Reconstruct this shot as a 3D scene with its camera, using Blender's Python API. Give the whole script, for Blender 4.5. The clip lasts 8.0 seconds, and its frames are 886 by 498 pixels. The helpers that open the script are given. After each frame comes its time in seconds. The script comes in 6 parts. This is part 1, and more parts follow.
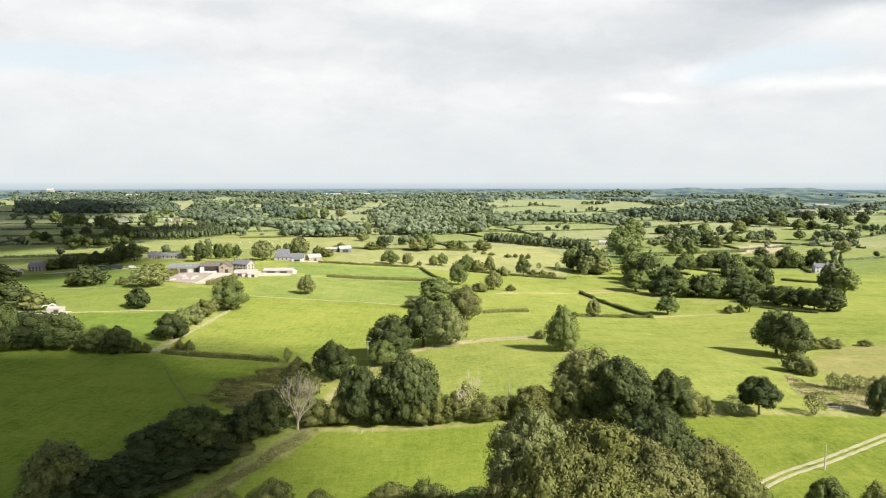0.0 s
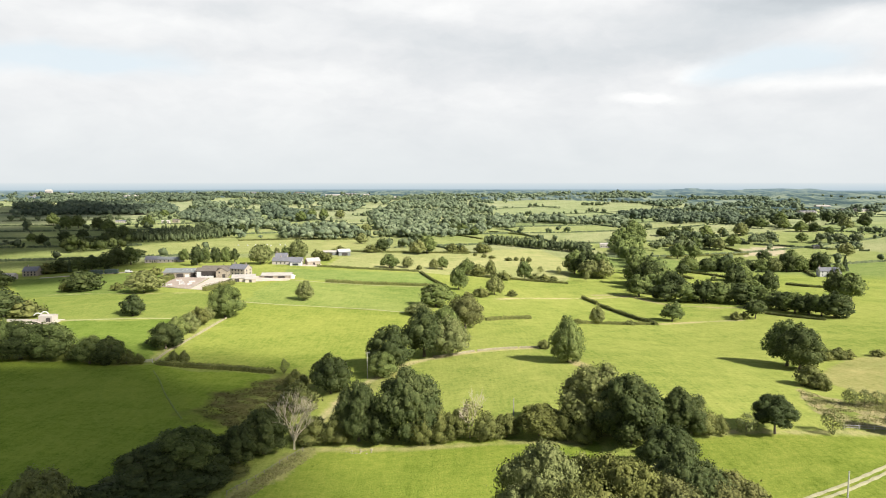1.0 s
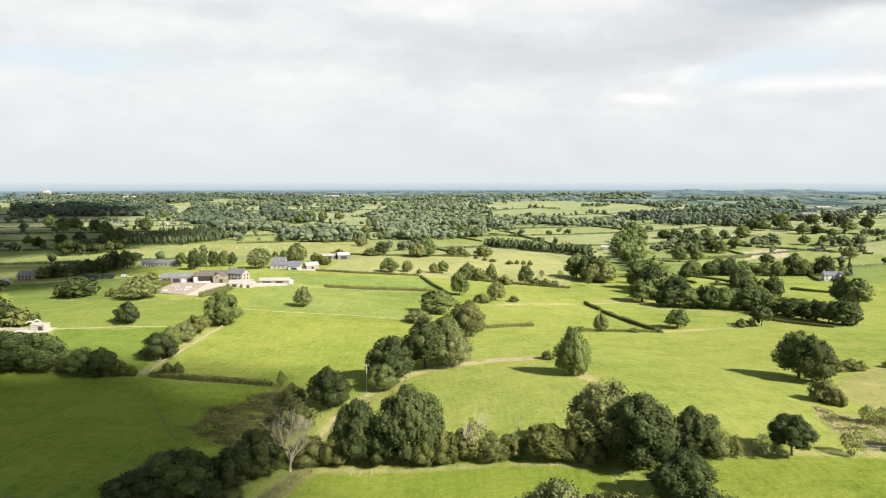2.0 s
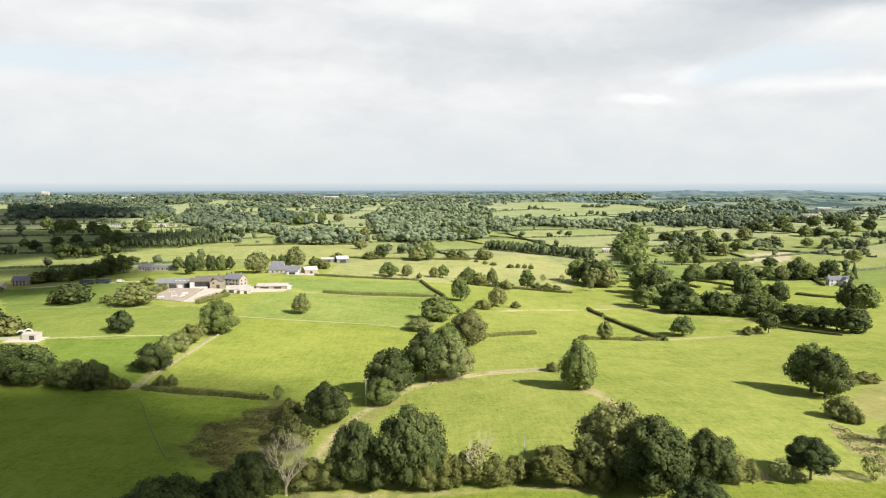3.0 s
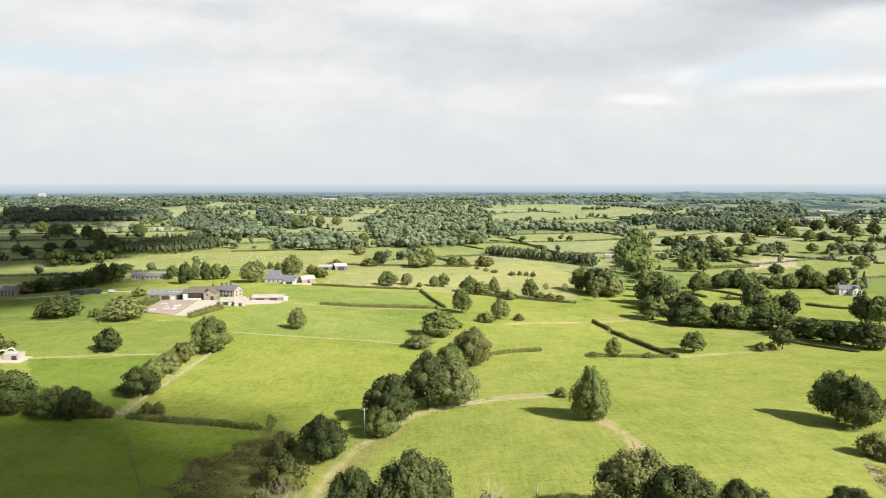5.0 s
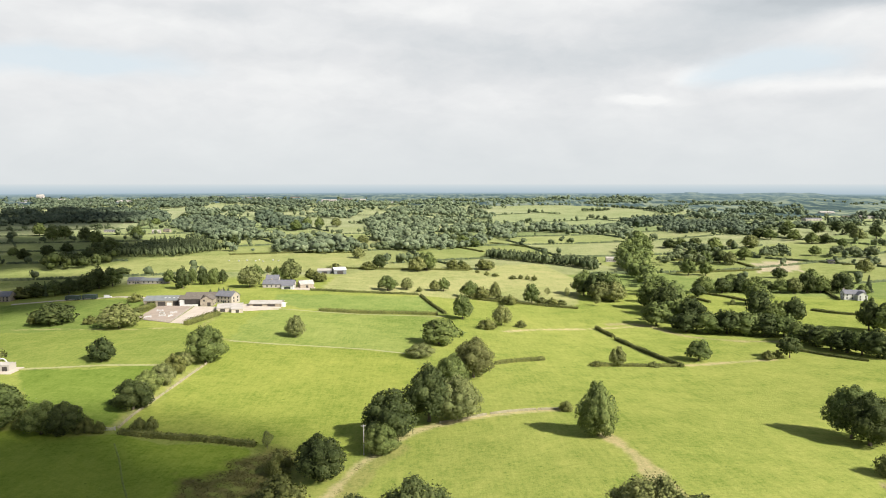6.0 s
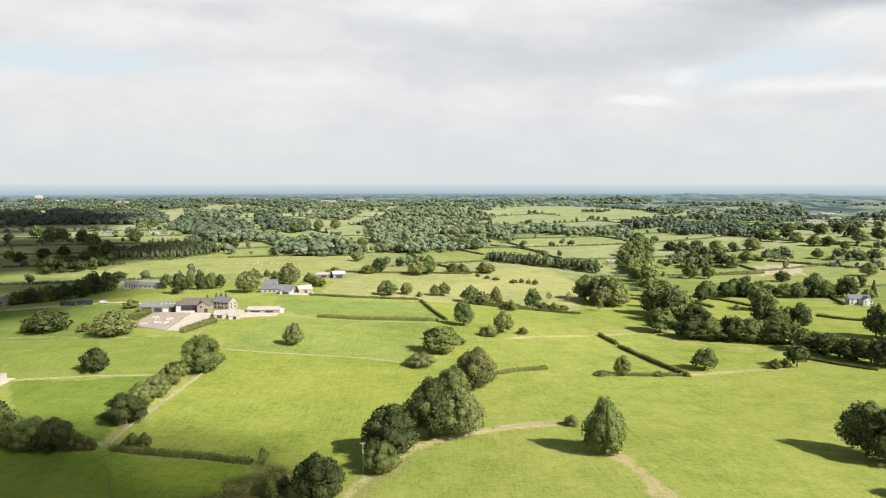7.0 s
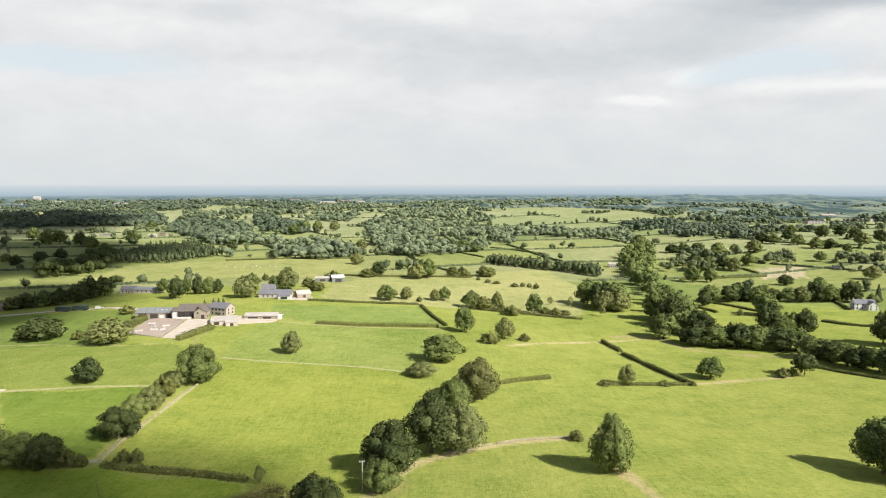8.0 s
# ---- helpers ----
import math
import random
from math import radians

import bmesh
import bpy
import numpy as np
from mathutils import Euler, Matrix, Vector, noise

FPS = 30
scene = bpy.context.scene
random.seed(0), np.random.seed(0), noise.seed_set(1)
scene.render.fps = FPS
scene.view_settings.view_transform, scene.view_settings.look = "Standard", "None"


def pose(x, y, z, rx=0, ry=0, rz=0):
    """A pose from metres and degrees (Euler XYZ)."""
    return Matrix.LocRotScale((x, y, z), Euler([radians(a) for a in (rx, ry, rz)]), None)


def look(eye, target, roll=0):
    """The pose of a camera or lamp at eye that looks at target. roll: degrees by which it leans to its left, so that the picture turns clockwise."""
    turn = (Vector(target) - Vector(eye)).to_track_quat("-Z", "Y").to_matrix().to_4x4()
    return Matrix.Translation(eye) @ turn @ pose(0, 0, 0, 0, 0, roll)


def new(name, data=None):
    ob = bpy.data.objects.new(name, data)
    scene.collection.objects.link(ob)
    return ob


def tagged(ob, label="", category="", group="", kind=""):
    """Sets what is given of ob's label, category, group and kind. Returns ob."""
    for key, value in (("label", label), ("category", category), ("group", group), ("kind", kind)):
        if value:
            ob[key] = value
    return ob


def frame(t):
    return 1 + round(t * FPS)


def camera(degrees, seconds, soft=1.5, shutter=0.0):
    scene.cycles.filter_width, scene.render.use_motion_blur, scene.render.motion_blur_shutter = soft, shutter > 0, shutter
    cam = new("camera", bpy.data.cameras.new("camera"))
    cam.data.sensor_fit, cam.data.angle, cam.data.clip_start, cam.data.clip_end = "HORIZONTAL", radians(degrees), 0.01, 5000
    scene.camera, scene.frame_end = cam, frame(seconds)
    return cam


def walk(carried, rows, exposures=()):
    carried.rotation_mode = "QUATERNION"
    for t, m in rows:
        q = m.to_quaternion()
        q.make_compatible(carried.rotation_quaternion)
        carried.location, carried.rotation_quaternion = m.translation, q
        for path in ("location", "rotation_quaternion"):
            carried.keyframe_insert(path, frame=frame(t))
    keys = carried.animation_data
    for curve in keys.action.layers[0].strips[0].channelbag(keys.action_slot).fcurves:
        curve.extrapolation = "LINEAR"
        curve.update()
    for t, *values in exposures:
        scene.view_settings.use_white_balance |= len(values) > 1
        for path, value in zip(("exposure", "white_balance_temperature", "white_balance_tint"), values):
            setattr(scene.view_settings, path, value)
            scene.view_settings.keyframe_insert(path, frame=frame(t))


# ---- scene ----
# Camera: a drone that flies ahead and climbs, looking a little down.
cam = camera(68.0, 8.0, soft=1.05)
FLIGHT = [
    (0.0, 0.00, 0.00, 60.00, 84.203, 0, -0.000),
    (0.5, -0.38, 3.54, 61.14, 84.216, 0, -0.027),
    (1.0, -0.76, 7.09, 62.32, 84.229, 0, -0.053),
    (1.5, -1.14, 10.65, 63.53, 84.242, 0, -0.080),
    (2.25, -1.70, 16.01, 65.40, 84.261, 0, -0.120),
    (3.0, -2.26, 21.37, 67.32, 84.281, 0, -0.160),
    (3.5, -2.63, 24.93, 68.61, 84.293, 0, -0.186),
    (4.0, -3.00, 28.49, 69.92, 84.306, 0, -0.213),
    (4.5, -3.37, 32.02, 71.24, 84.319, 0, -0.240),
    (5.25, -3.92, 37.30, 73.22, 84.339, 0, -0.280),
    (6.0, -4.46, 42.51, 75.20, 84.358, 0, -0.319),
    (6.5, -4.82, 45.94, 76.51, 84.371, 0, -0.346),
    (7.0, -5.18, 49.34, 77.82, 84.384, 0, -0.373),
    (7.5, -5.53, 52.69, 79.10, 84.397, 0, -0.399),
    (8.0, -5.89, 56.00, 80.37, 84.409, 0, -0.426),
]
walk(cam, [(t, pose(x, y, z, rx, ry, rz)) for t, x, y, z, rx, ry, rz in FLIGHT], exposures=[(0.0, 1.22), (4.0, 1.16), (8.0, 1.08)])

# ---- world and sun ----
SUN_ELEVATION = radians(38)
SUN_SIDE = Vector((0.80, -0.60, 0)).normalized()
SUN_WAY = SUN_SIDE * math.cos(SUN_ELEVATION) + Vector((0, 0, math.sin(SUN_ELEVATION)))

world = bpy.data.worlds.new("cloudy_day")
scene.world = world
world.use_nodes = True


class Nodes:
    """A short way to write node trees."""

    def __init__(self, tree):
        self.tree = tree
        tree.nodes.clear()

    def add(self, kind, settings=None, **inputs):
        node = self.tree.nodes.new(kind)
        for key, value in (settings or {}).items():
            setattr(node, key, value)
        for key, value in inputs.items():
            slot = node.inputs[int(key[1:])] if key[0] == "i" and key[1:].isdigit() else node.inputs[key.replace("_", " ")]
            if isinstance(value, bpy.types.NodeSocket):
                self.tree.links.new(value, slot)
            else:
                slot.default_value = value
        return node

    def math(self, how, a, b=0.0, c=0.0):
        return self.add("ShaderNodeMath", {"operation": how}, i0=a, i1=b, i2=c).outputs[0]

    def mix(self, fac, a, b, how="MIX"):
        node = self.add("ShaderNodeMix", {"data_type": "RGBA", "blend_type": how, "clamp_factor": True}, i0=fac, i6=a, i7=b)
        return node.outputs[2]

    def ramp(self, fac, stops):
        node = self.add("ShaderNodeValToRGB", i0=fac)
        band = node.color_ramp
        while len(band.elements) < len(stops):
            band.elements.new(0.5)
        for element, (at, colour) in zip(band.elements, stops):
            element.position, element.color = at, (*colour, 1)
        return node.outputs[0]

    def noise(self, vector, scale, detail=4.0, rough=0.55):
        return self.add("ShaderNodeTexNoise", Vector=vector, Scale=scale, Detail=detail, Roughness=rough).outputs[0]


n = Nodes(world.node_tree)
sky = n.add("ShaderNodeTexSky", {"sky_type": "NISHITA", "sun_disc": False, "sun_elevation": SUN_ELEVATION,
                                 "sun_rotation": math.atan2(SUN_SIDE.x, SUN_SIDE.y)})
way = n.add("ShaderNodeTexCoord").outputs["Generated"]
split = n.add("ShaderNodeSeparateXYZ", i0=way)
side = n.math("ARCTAN2", split.outputs[0], split.outputs[1])
up = n.math("ARCSINE", split.outputs[2])
flat = n.add("ShaderNodeCombineXYZ", i0=side, i1=n.math("MULTIPLY", up, 2.3), i2=0.0).outputs[0]
bend = n.add("ShaderNodeTexNoise", Vector=flat, Scale=5.0, Detail=7.0, Roughness=0.58).outputs["Color"]
bent = n.add("ShaderNodeVectorMath", {"operation": "MULTIPLY_ADD"}, i0=bend, i1=(0.17, 0.15, 0.0), i2=flat).outputs[0]


def bank(x, y, wide, tall):
    """A bank of cloud or a gap at a bearing and elevation, in radians: 1 in its middle, falling softly to 0."""
    off = n.add("ShaderNodeVectorMath", {"operation": "SUBTRACT"}, i0=bent, i1=(x + 0.085, y * 2.3 + 0.075, 0.0)).outputs[0]
    off = n.add("ShaderNodeVectorMath", {"operation": "MULTIPLY"}, i0=off, i1=(1 / wide, 1 / (tall * 2.3), 0.0)).outputs[0]
    far = n.add("ShaderNodeVectorMath", {"operation": "LENGTH"}, i0=off).outputs["Value"]
    near = n.math("MAXIMUM", n.math("SUBTRACT", 1.0, far), 0.0)
    return n.add("ShaderNodeMapRange", {"interpolation_type": "SMOOTHSTEP"}, i0=near).outputs[0]


puff, roll = n.noise(bent, 9.0, 8.0, 0.58), n.noise(flat, 3.4, 5.0, 0.55)
body = n.math("ADD", n.math("MULTIPLY", puff, 0.38), n.math("ADD", n.math("MULTIPLY", roll, 0.40), 0.21))
BANKS = (
    (0.09, 0.180, 0.30, 0.050, -0.19), (0.33, 0.192, 0.20, 0.040, -0.16), (0.55, 0.236, 0.32, 0.046, -0.50), (-0.02, 0.215, 0.22, 0.030, -0.12),
    (-0.62, 0.205, 0.22, 0.036, -0.14), (-0.30, 0.240, 0.16, 0.026, -0.12),
    (0.375, 0.156, 0.07, 0.024, 0.26), (0.285, 0.117, 0.09, 0.014, 0.24), (0.52, 0.128, 0.16, 0.018, 0.22), (0.58, 0.205, 0.14, 0.020, 0.08),
    (-0.40, 0.215, 0.40, 0.040, 0.10), (-0.62, 0.255, 0.16, 0.036, 0.20), (0.05, 0.262, 0.30, 0.030, 0.12), (-0.25, 0.150, 0.40, 0.050, 0.06),
)
for x, y, wide, tall, lift in BANKS:
    body = n.math("ADD", body, n.math("MULTIPLY", bank(x, y, wide, tall), lift))
cloud = n.ramp(body, [(0.16, (0.515, 0.56, 0.595)), (0.36, (0.640, 0.678, 0.708)), (0.56, (0.785, 0.80, 0.815)), (0.78, (0.945, 0.95, 0.945))])
low = n.math("SUBTRACT", 1.0, n.math("MINIMUM", n.math("MULTIPLY", n.math("MAXIMUM", up, 0.0), 8.0), 1.0))
cloud = n.mix(n.math("MULTIPLY", low, 0.85), cloud, (0.715, 0.755, 0.77, 1))
gap = n.math("ADD", bank(-0.49, 0.158, 0.20, 0.036), n.math("ADD", bank(0.455, 0.158, 0.13, 0.034), bank(-2.6, 0.5, 0.7, 0.3)))
cloud = n.mix(n.math("MINIMUM", n.math("MULTIPLY", gap, 1.3), 0.8), cloud, (0.72, 0.82, 0.885, 1))
gap = n.math("MULTIPLY", n.math("SMOOTH_MIN", n.math("MAXIMUM", n.math("MULTIPLY", n.math("SUBTRACT", up, 0.33), 4.0), 0.0), 0.85, 0.2), 1.0)
# No land here: a haze band painted into the sky below the horizon.
plain = n.ramp(n.math("MULTIPLY", n.math("MAXIMUM", n.math("MULTIPLY", up, -1.0), 0.0), 40.0), [(0.0, (0.70, 0.745, 0.76)), (0.10, (0.63, 0.70, 0.735)), (0.25, (0.56, 0.65, 0.70)), (0.46, (0.47, 0.57, 0.64)), (0.85, (0.36, 0.46, 0.53))])
cloud = n.mix(n.math("LESS_THAN", up, 0.0), cloud, plain)
blue = n.add("ShaderNodeBackground", Color=sky.outputs[0], Strength=0.05)
white = n.add("ShaderNodeBackground", Color=cloud, Strength=0.46)
both = n.add("ShaderNodeMixShader", i0=gap, i1=white.outputs[0], i2=blue.outputs[0])
n.add("ShaderNodeOutputWorld", i0=both.outputs[0])

sun = bpy.data.lights.new("sun", "SUN")
sun.energy, sun.angle, sun.color = 5.0, radians(0.6), (1.0, 0.95, 0.86)
new("sun", sun).matrix_world = look(SUN_WAY * 300, (0, 0, 0))


# ---- materials ----
def material(name, roughness=0.8, specular=0.25):
    made = bpy.data.materials.new(name)
    made.use_nodes = True
    m = Nodes(made.node_tree)
    shader = m.add("ShaderNodeBsdfPrincipled", Roughness=roughness)
    shader.inputs["Specular IOR Level"].default_value = specular
    m.add("ShaderNodeOutputMaterial", i0=shader.outputs[0])
    return made, m, shader


def link(m, a, b):
    m.tree.links.new(a, b)


def bump(m, shader, height, strength, distance):
    link(m, m.add("ShaderNodeBump", Height=height, Strength=strength, Distance=distance).outputs[0], shader.inputs["Normal"])


def tint(colour, k):
    return tuple(min(1.0, c * k) for c in colour[:3])


def weathered(name, colour, scale=0.6, spread=0.35, roughness=0.85, relief=0.05, specular=0.2):
    """A mineral or painted surface with stains and grain."""
    made, m, shader = material(name, roughness, specular)
    at = m.add("ShaderNodeNewGeometry").outputs["Position"]
    coarse, grain = m.noise(at, scale, 5.0), m.noise(at, scale * 9, 3.0)
    worn = m.math("ADD", m.math("MULTIPLY", coarse, 0.65), m.math("MULTIPLY", grain, 0.35))
    link(m, m.ramp(worn, [(0.3, tint(colour, 1 - spread)), (0.5, colour), (0.72, tint(colour, 1 + spread * 0.6))]), shader.inputs["Base Color"])
    bump(m, shader, grain, 0.5, relief)
    return made


def foliage(name, dark, mid, light, through_light=0.16):
    """Leaves: each leaf clump a tone of its own, each tree a little different."""
    made, m, shader = material(name, 0.7, 0.08)
    island = m.add("ShaderNodeNewGeometry").outputs["Random Per Island"]
    tree = m.add("ShaderNodeObjectInfo").outputs["Random"]
    at = m.add("ShaderNodeTexCoord").outputs["Object"]
    lump, stand = m.noise(at, 0.55, 4.0, 0.65), m.noise(m.add("ShaderNodeNewGeometry").outputs["Position"], 0.06, 3.0, 0.6)
    tone = m.math("ADD", m.math("MULTIPLY", island, 0.16), m.math("MULTIPLY", lump, 0.45))
    tone = m.math("ADD", tone, m.math("MULTIPLY", stand, 0.42))
    leaf = m.ramp(tone, [(0.30, dark), (0.50, mid), (0.74, light)])
    leaf = m.mix(0.45, leaf, m.ramp(tree, [(0.0, (0.62, 0.68, 0.68)), (0.5, (0.92, 0.92, 0.88)), (1.0, (1.0, 0.96, 0.82))]), "MULTIPLY")
    link(m, leaf, shader.inputs["Base Color"])
    glow = m.add("ShaderNodeBsdfTranslucent", Color=leaf)
    both = m.add("ShaderNodeMixShader", i0=through_light, i1=shader.outputs[0], i2=glow.outputs[0])
    end = [node for node in m.tree.nodes if node.type == "OUTPUT_MATERIAL"][0]
    link(m, both.outputs[0], end.inputs[0])
    return made


LEAF = {
    "round": foliage("mid_green_leaves", (0.025, 0.035, 0.01), (0.108, 0.138, 0.042), (0.214, 0.242, 0.081)),
    "dark": foliage("dark_green_leaves", (0.014, 0.02, 0.008), (0.054, 0.071, 0.024), (0.116, 0.133, 0.047)),
    "pale": foliage("pale_green_leaves", (0.050, 0.060, 0.021), (0.160, 0.175, 0.062), (0.250, 0.258, 0.102)),
    "olive": foliage("olive_leaves", (0.038, 0.043, 0.014), (0.120, 0.130, 0.038), (0.205, 0.204, 0.068)),
    "russet": foliage("russet_leaves", (0.037, 0.042, 0.014), (0.13, 0.134, 0.047), (0.211, 0.204, 0.077)),
    "bush": foliage("hedge_leaves", (0.03, 0.036, 0.011), (0.112, 0.123, 0.038), (0.215, 0.215, 0.07)),
    "conifer": foliage("conifer_needles", (0.034, 0.046, 0.022), (0.090, 0.112, 0.052), (0.146, 0.170, 0.082)),
    # Haze is put into these woodland leaf colours: greyer and bluer than near trees.
    "woodland": foliage("hazed_woodland_leaves", (0.034, 0.050, 0.032), (0.128, 0.160, 0.094), (0.222, 0.250, 0.148)),
    "darkwood": foliage("hazed_dark_wood_leaves", (0.028, 0.042, 0.028), (0.084, 0.110, 0.070), (0.160, 0.186, 0.114)),
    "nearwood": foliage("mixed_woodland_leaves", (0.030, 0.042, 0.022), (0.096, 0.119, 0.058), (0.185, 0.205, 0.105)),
    "rush": foliage("brown_rush_blades", (0.034, 0.032, 0.012), (0.078, 0.074, 0.027), (0.120, 0.122, 0.042)),
    "rough_grass": foliage("dry_rough_grass", (0.120, 0.130, 0.042), (0.205, 0.205, 0.078), (0.300, 0.275, 0.135)),
}
BARK = weathered("bark", (0.11, 0.09, 0.065), 1.5, 0.5, 0.95)
DEAD_BARK = weathered("bleached_dead_wood", (0.37, 0.32, 0.235), 1.5, 0.35, 0.9)
STONE = weathered("gritstone", (0.25, 0.215, 0.165), 0.8, 0.4)
DRYSTONE = weathered("drystone", (0.285, 0.255, 0.165), 0.8, 0.4)
RENDER_WHITE = weathered("white_render", (0.33, 0.30, 0.265), 0.25, 0.14, 0.8)
PALE_STONE = weathered("pale_stone", (0.30, 0.265, 0.215), 0.6, 0.3)
SLATE = weathered("slate_roof", (0.125, 0.125, 0.14), 0.7, 0.35, 0.6)
PALE_SHEET = weathered("fibre_cement_sheet", (0.33, 0.305, 0.275), 0.3, 0.25, 0.8)
GREY_SHEET = weathered("grey_sheet_roof", (0.155, 0.165, 0.165), 0.35, 0.25, 0.55)
BROWN_ROOF = weathered("brown_tile_roof", (0.115, 0.10, 0.085), 0.8, 0.35, 0.85)
CONCRETE = weathered("pale_concrete", (0.40, 0.345, 0.29), 0.2, 0.25)
SAND = weathered("arena_sand", (0.285, 0.232, 0.190), 0.15, 0.22)
# Near-black that stands in for the shade inside open barns, posts included.
DARK_VOID = weathered("shaded_void", (0.045, 0.04, 0.036), 0.6, 0.4)
WHITE_PAINT = weathered("white_paint", (0.46, 0.455, 0.44), 0.8, 0.1, 0.5)
GRAVEL = weathered("gravel_wheel_track", (0.285, 0.268, 0.160), 0.9, 0.3, 0.95)
DIRT = weathered("worn_earth", (0.262, 0.255, 0.118), 0.5, 0.35, 0.95)
DARK_DIRT = weathered("trodden_grass", (0.140, 0.180, 0.032), 0.5, 0.35, 0.95)
CLOUD, cm, cs = material("thin_cloud", 1.0, 0.0)
cs.inputs["Base Color"].default_value = (0.9, 0.9, 0.9, 1)
veil = cm.add("ShaderNodeMixShader", i0=0.36, i1=cm.add("ShaderNodeBsdfTransparent").outputs[0], i2=cs.outputs[0])
link(cm, veil.outputs[0], [node for node in cm.tree.nodes if node.type == "OUTPUT_MATERIAL"][0].inputs[0])
FENCE_WOOD = weathered("grey_fence_wood", (0.20, 0.18, 0.145), 2.0, 0.3)
BALE_WRAP = weathered("pale_bale_wrap", (0.44, 0.45, 0.43), 0.8, 0.12, 0.5)
POLE_WOOD = weathered("weathered_pole_wood", (0.36,0.34,0.31), 2.0, 0.3)
GLASS, _, gs = material("window_glass", 0.08, 0.5)
gs.inputs["Base Color"].default_value = (0.03, 0.035, 0.04, 1)
DARK_PAINT = weathered("dark_green_paint", (0.035, 0.05, 0.045), 0.8, 0.3, 0.4)
RUBBER = weathered("rubber", (0.03, 0.03, 0.03), 2.0, 0.3)


def pasture():
    made, m, shader = material("pasture", 1.0, 0.0)
    at = m.add("ShaderNodeNewGeometry").outputs["Position"]
    sward = m.add("ShaderNodeAttribute", {"attribute_name": "sward"}).outputs["Color"]
    blotch, patch = m.noise(at, 0.012, 4.0, 0.6), m.noise(at, 0.075, 5.0, 0.65)
    tuft, blade, clump = m.noise(at, 0.40, 5.0, 0.75), m.noise(at, 2.2, 3.0, 0.7), m.noise(at, 1.05, 4.0, 0.7)
    stretched = m.add("ShaderNodeMapping", i0=at, Rotation=(0, 0, 0.55), Scale=(0.9, 0.10, 0.2)).outputs[0]
    swath = m.noise(stretched, 1.0, 3.0, 0.6)
    tone = m.math("ADD", m.math("MULTIPLY", blotch, 0.20), m.math("MULTIPLY", patch, 0.20))
    tone = m.math("ADD", tone, m.math("ADD", m.math("MULTIPLY", tuft, 0.20), m.math("MULTIPLY", clump, 0.16)))
    tone = m.math("ADD", tone, m.math("ADD", m.math("MULTIPLY", swath, 0.12), m.math("MULTIPLY", blade, 0.14)))
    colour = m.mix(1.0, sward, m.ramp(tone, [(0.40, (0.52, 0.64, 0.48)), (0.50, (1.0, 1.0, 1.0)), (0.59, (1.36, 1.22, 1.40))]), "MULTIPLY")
    dung = m.ramp(m.noise(at, 0.9, 2.0, 0.5), [(0.66, (1, 1, 1)), (0.76, (0.55, 0.62, 0.6))])
    tread = m.add("ShaderNodeMapping", i0=m.add("ShaderNodeVectorMath", {"operation": "MULTIPLY_ADD"}, i0=m.add("ShaderNodeTexNoise", Vector=at, Scale=0.05, Detail=3.0).outputs["Color"], i1=(26, 26, 0), i2=at).outputs[0], Rotation=(0, 0, 1.1), Scale=(0.07, 0.85, 0.0)).outputs[0]
    terrace = m.ramp(m.noise(tread, 1.0, 2.0, 0.5), [(0.50, (1, 1, 1)), (0.60, (0.72, 0.80, 0.70))])
    colour = m.mix(0.32, colour, terrace, "MULTIPLY")
    link(m, m.mix(0.8, colour, dung, "MULTIPLY"), shader.inputs["Base Color"])
    bump(m, shader, m.math("ADD", m.math("MULTIPLY", tuft, 0.6), m.math("MULTIPLY", blade, 0.4)), 1.0, 0.6)
    return made


PASTURE = pasture()


def distance():
    """The far hills, lost in the air: a backdrop that glows as the sky does, haze painted into its colour."""
    made = bpy.data.materials.new("hazy_distance")
    made.use_nodes = True
    m = Nodes(made.node_tree)
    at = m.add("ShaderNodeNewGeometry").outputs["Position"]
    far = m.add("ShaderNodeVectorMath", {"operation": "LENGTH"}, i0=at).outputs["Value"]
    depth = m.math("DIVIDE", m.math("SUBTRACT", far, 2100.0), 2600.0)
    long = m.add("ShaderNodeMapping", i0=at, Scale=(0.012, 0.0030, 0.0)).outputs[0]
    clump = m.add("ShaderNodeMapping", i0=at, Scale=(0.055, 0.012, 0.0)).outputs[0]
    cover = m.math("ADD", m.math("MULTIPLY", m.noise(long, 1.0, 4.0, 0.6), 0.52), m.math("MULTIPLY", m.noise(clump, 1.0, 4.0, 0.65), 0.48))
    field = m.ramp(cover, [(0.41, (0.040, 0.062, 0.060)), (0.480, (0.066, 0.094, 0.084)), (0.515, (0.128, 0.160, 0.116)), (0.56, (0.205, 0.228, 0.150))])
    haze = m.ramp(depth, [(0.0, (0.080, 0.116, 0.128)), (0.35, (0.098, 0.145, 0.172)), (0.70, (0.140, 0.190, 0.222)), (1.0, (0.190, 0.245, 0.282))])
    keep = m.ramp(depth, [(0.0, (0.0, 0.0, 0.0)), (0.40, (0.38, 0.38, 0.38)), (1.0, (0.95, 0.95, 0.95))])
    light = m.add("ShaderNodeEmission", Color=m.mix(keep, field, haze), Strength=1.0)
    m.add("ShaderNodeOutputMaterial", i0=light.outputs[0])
    return made


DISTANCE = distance()

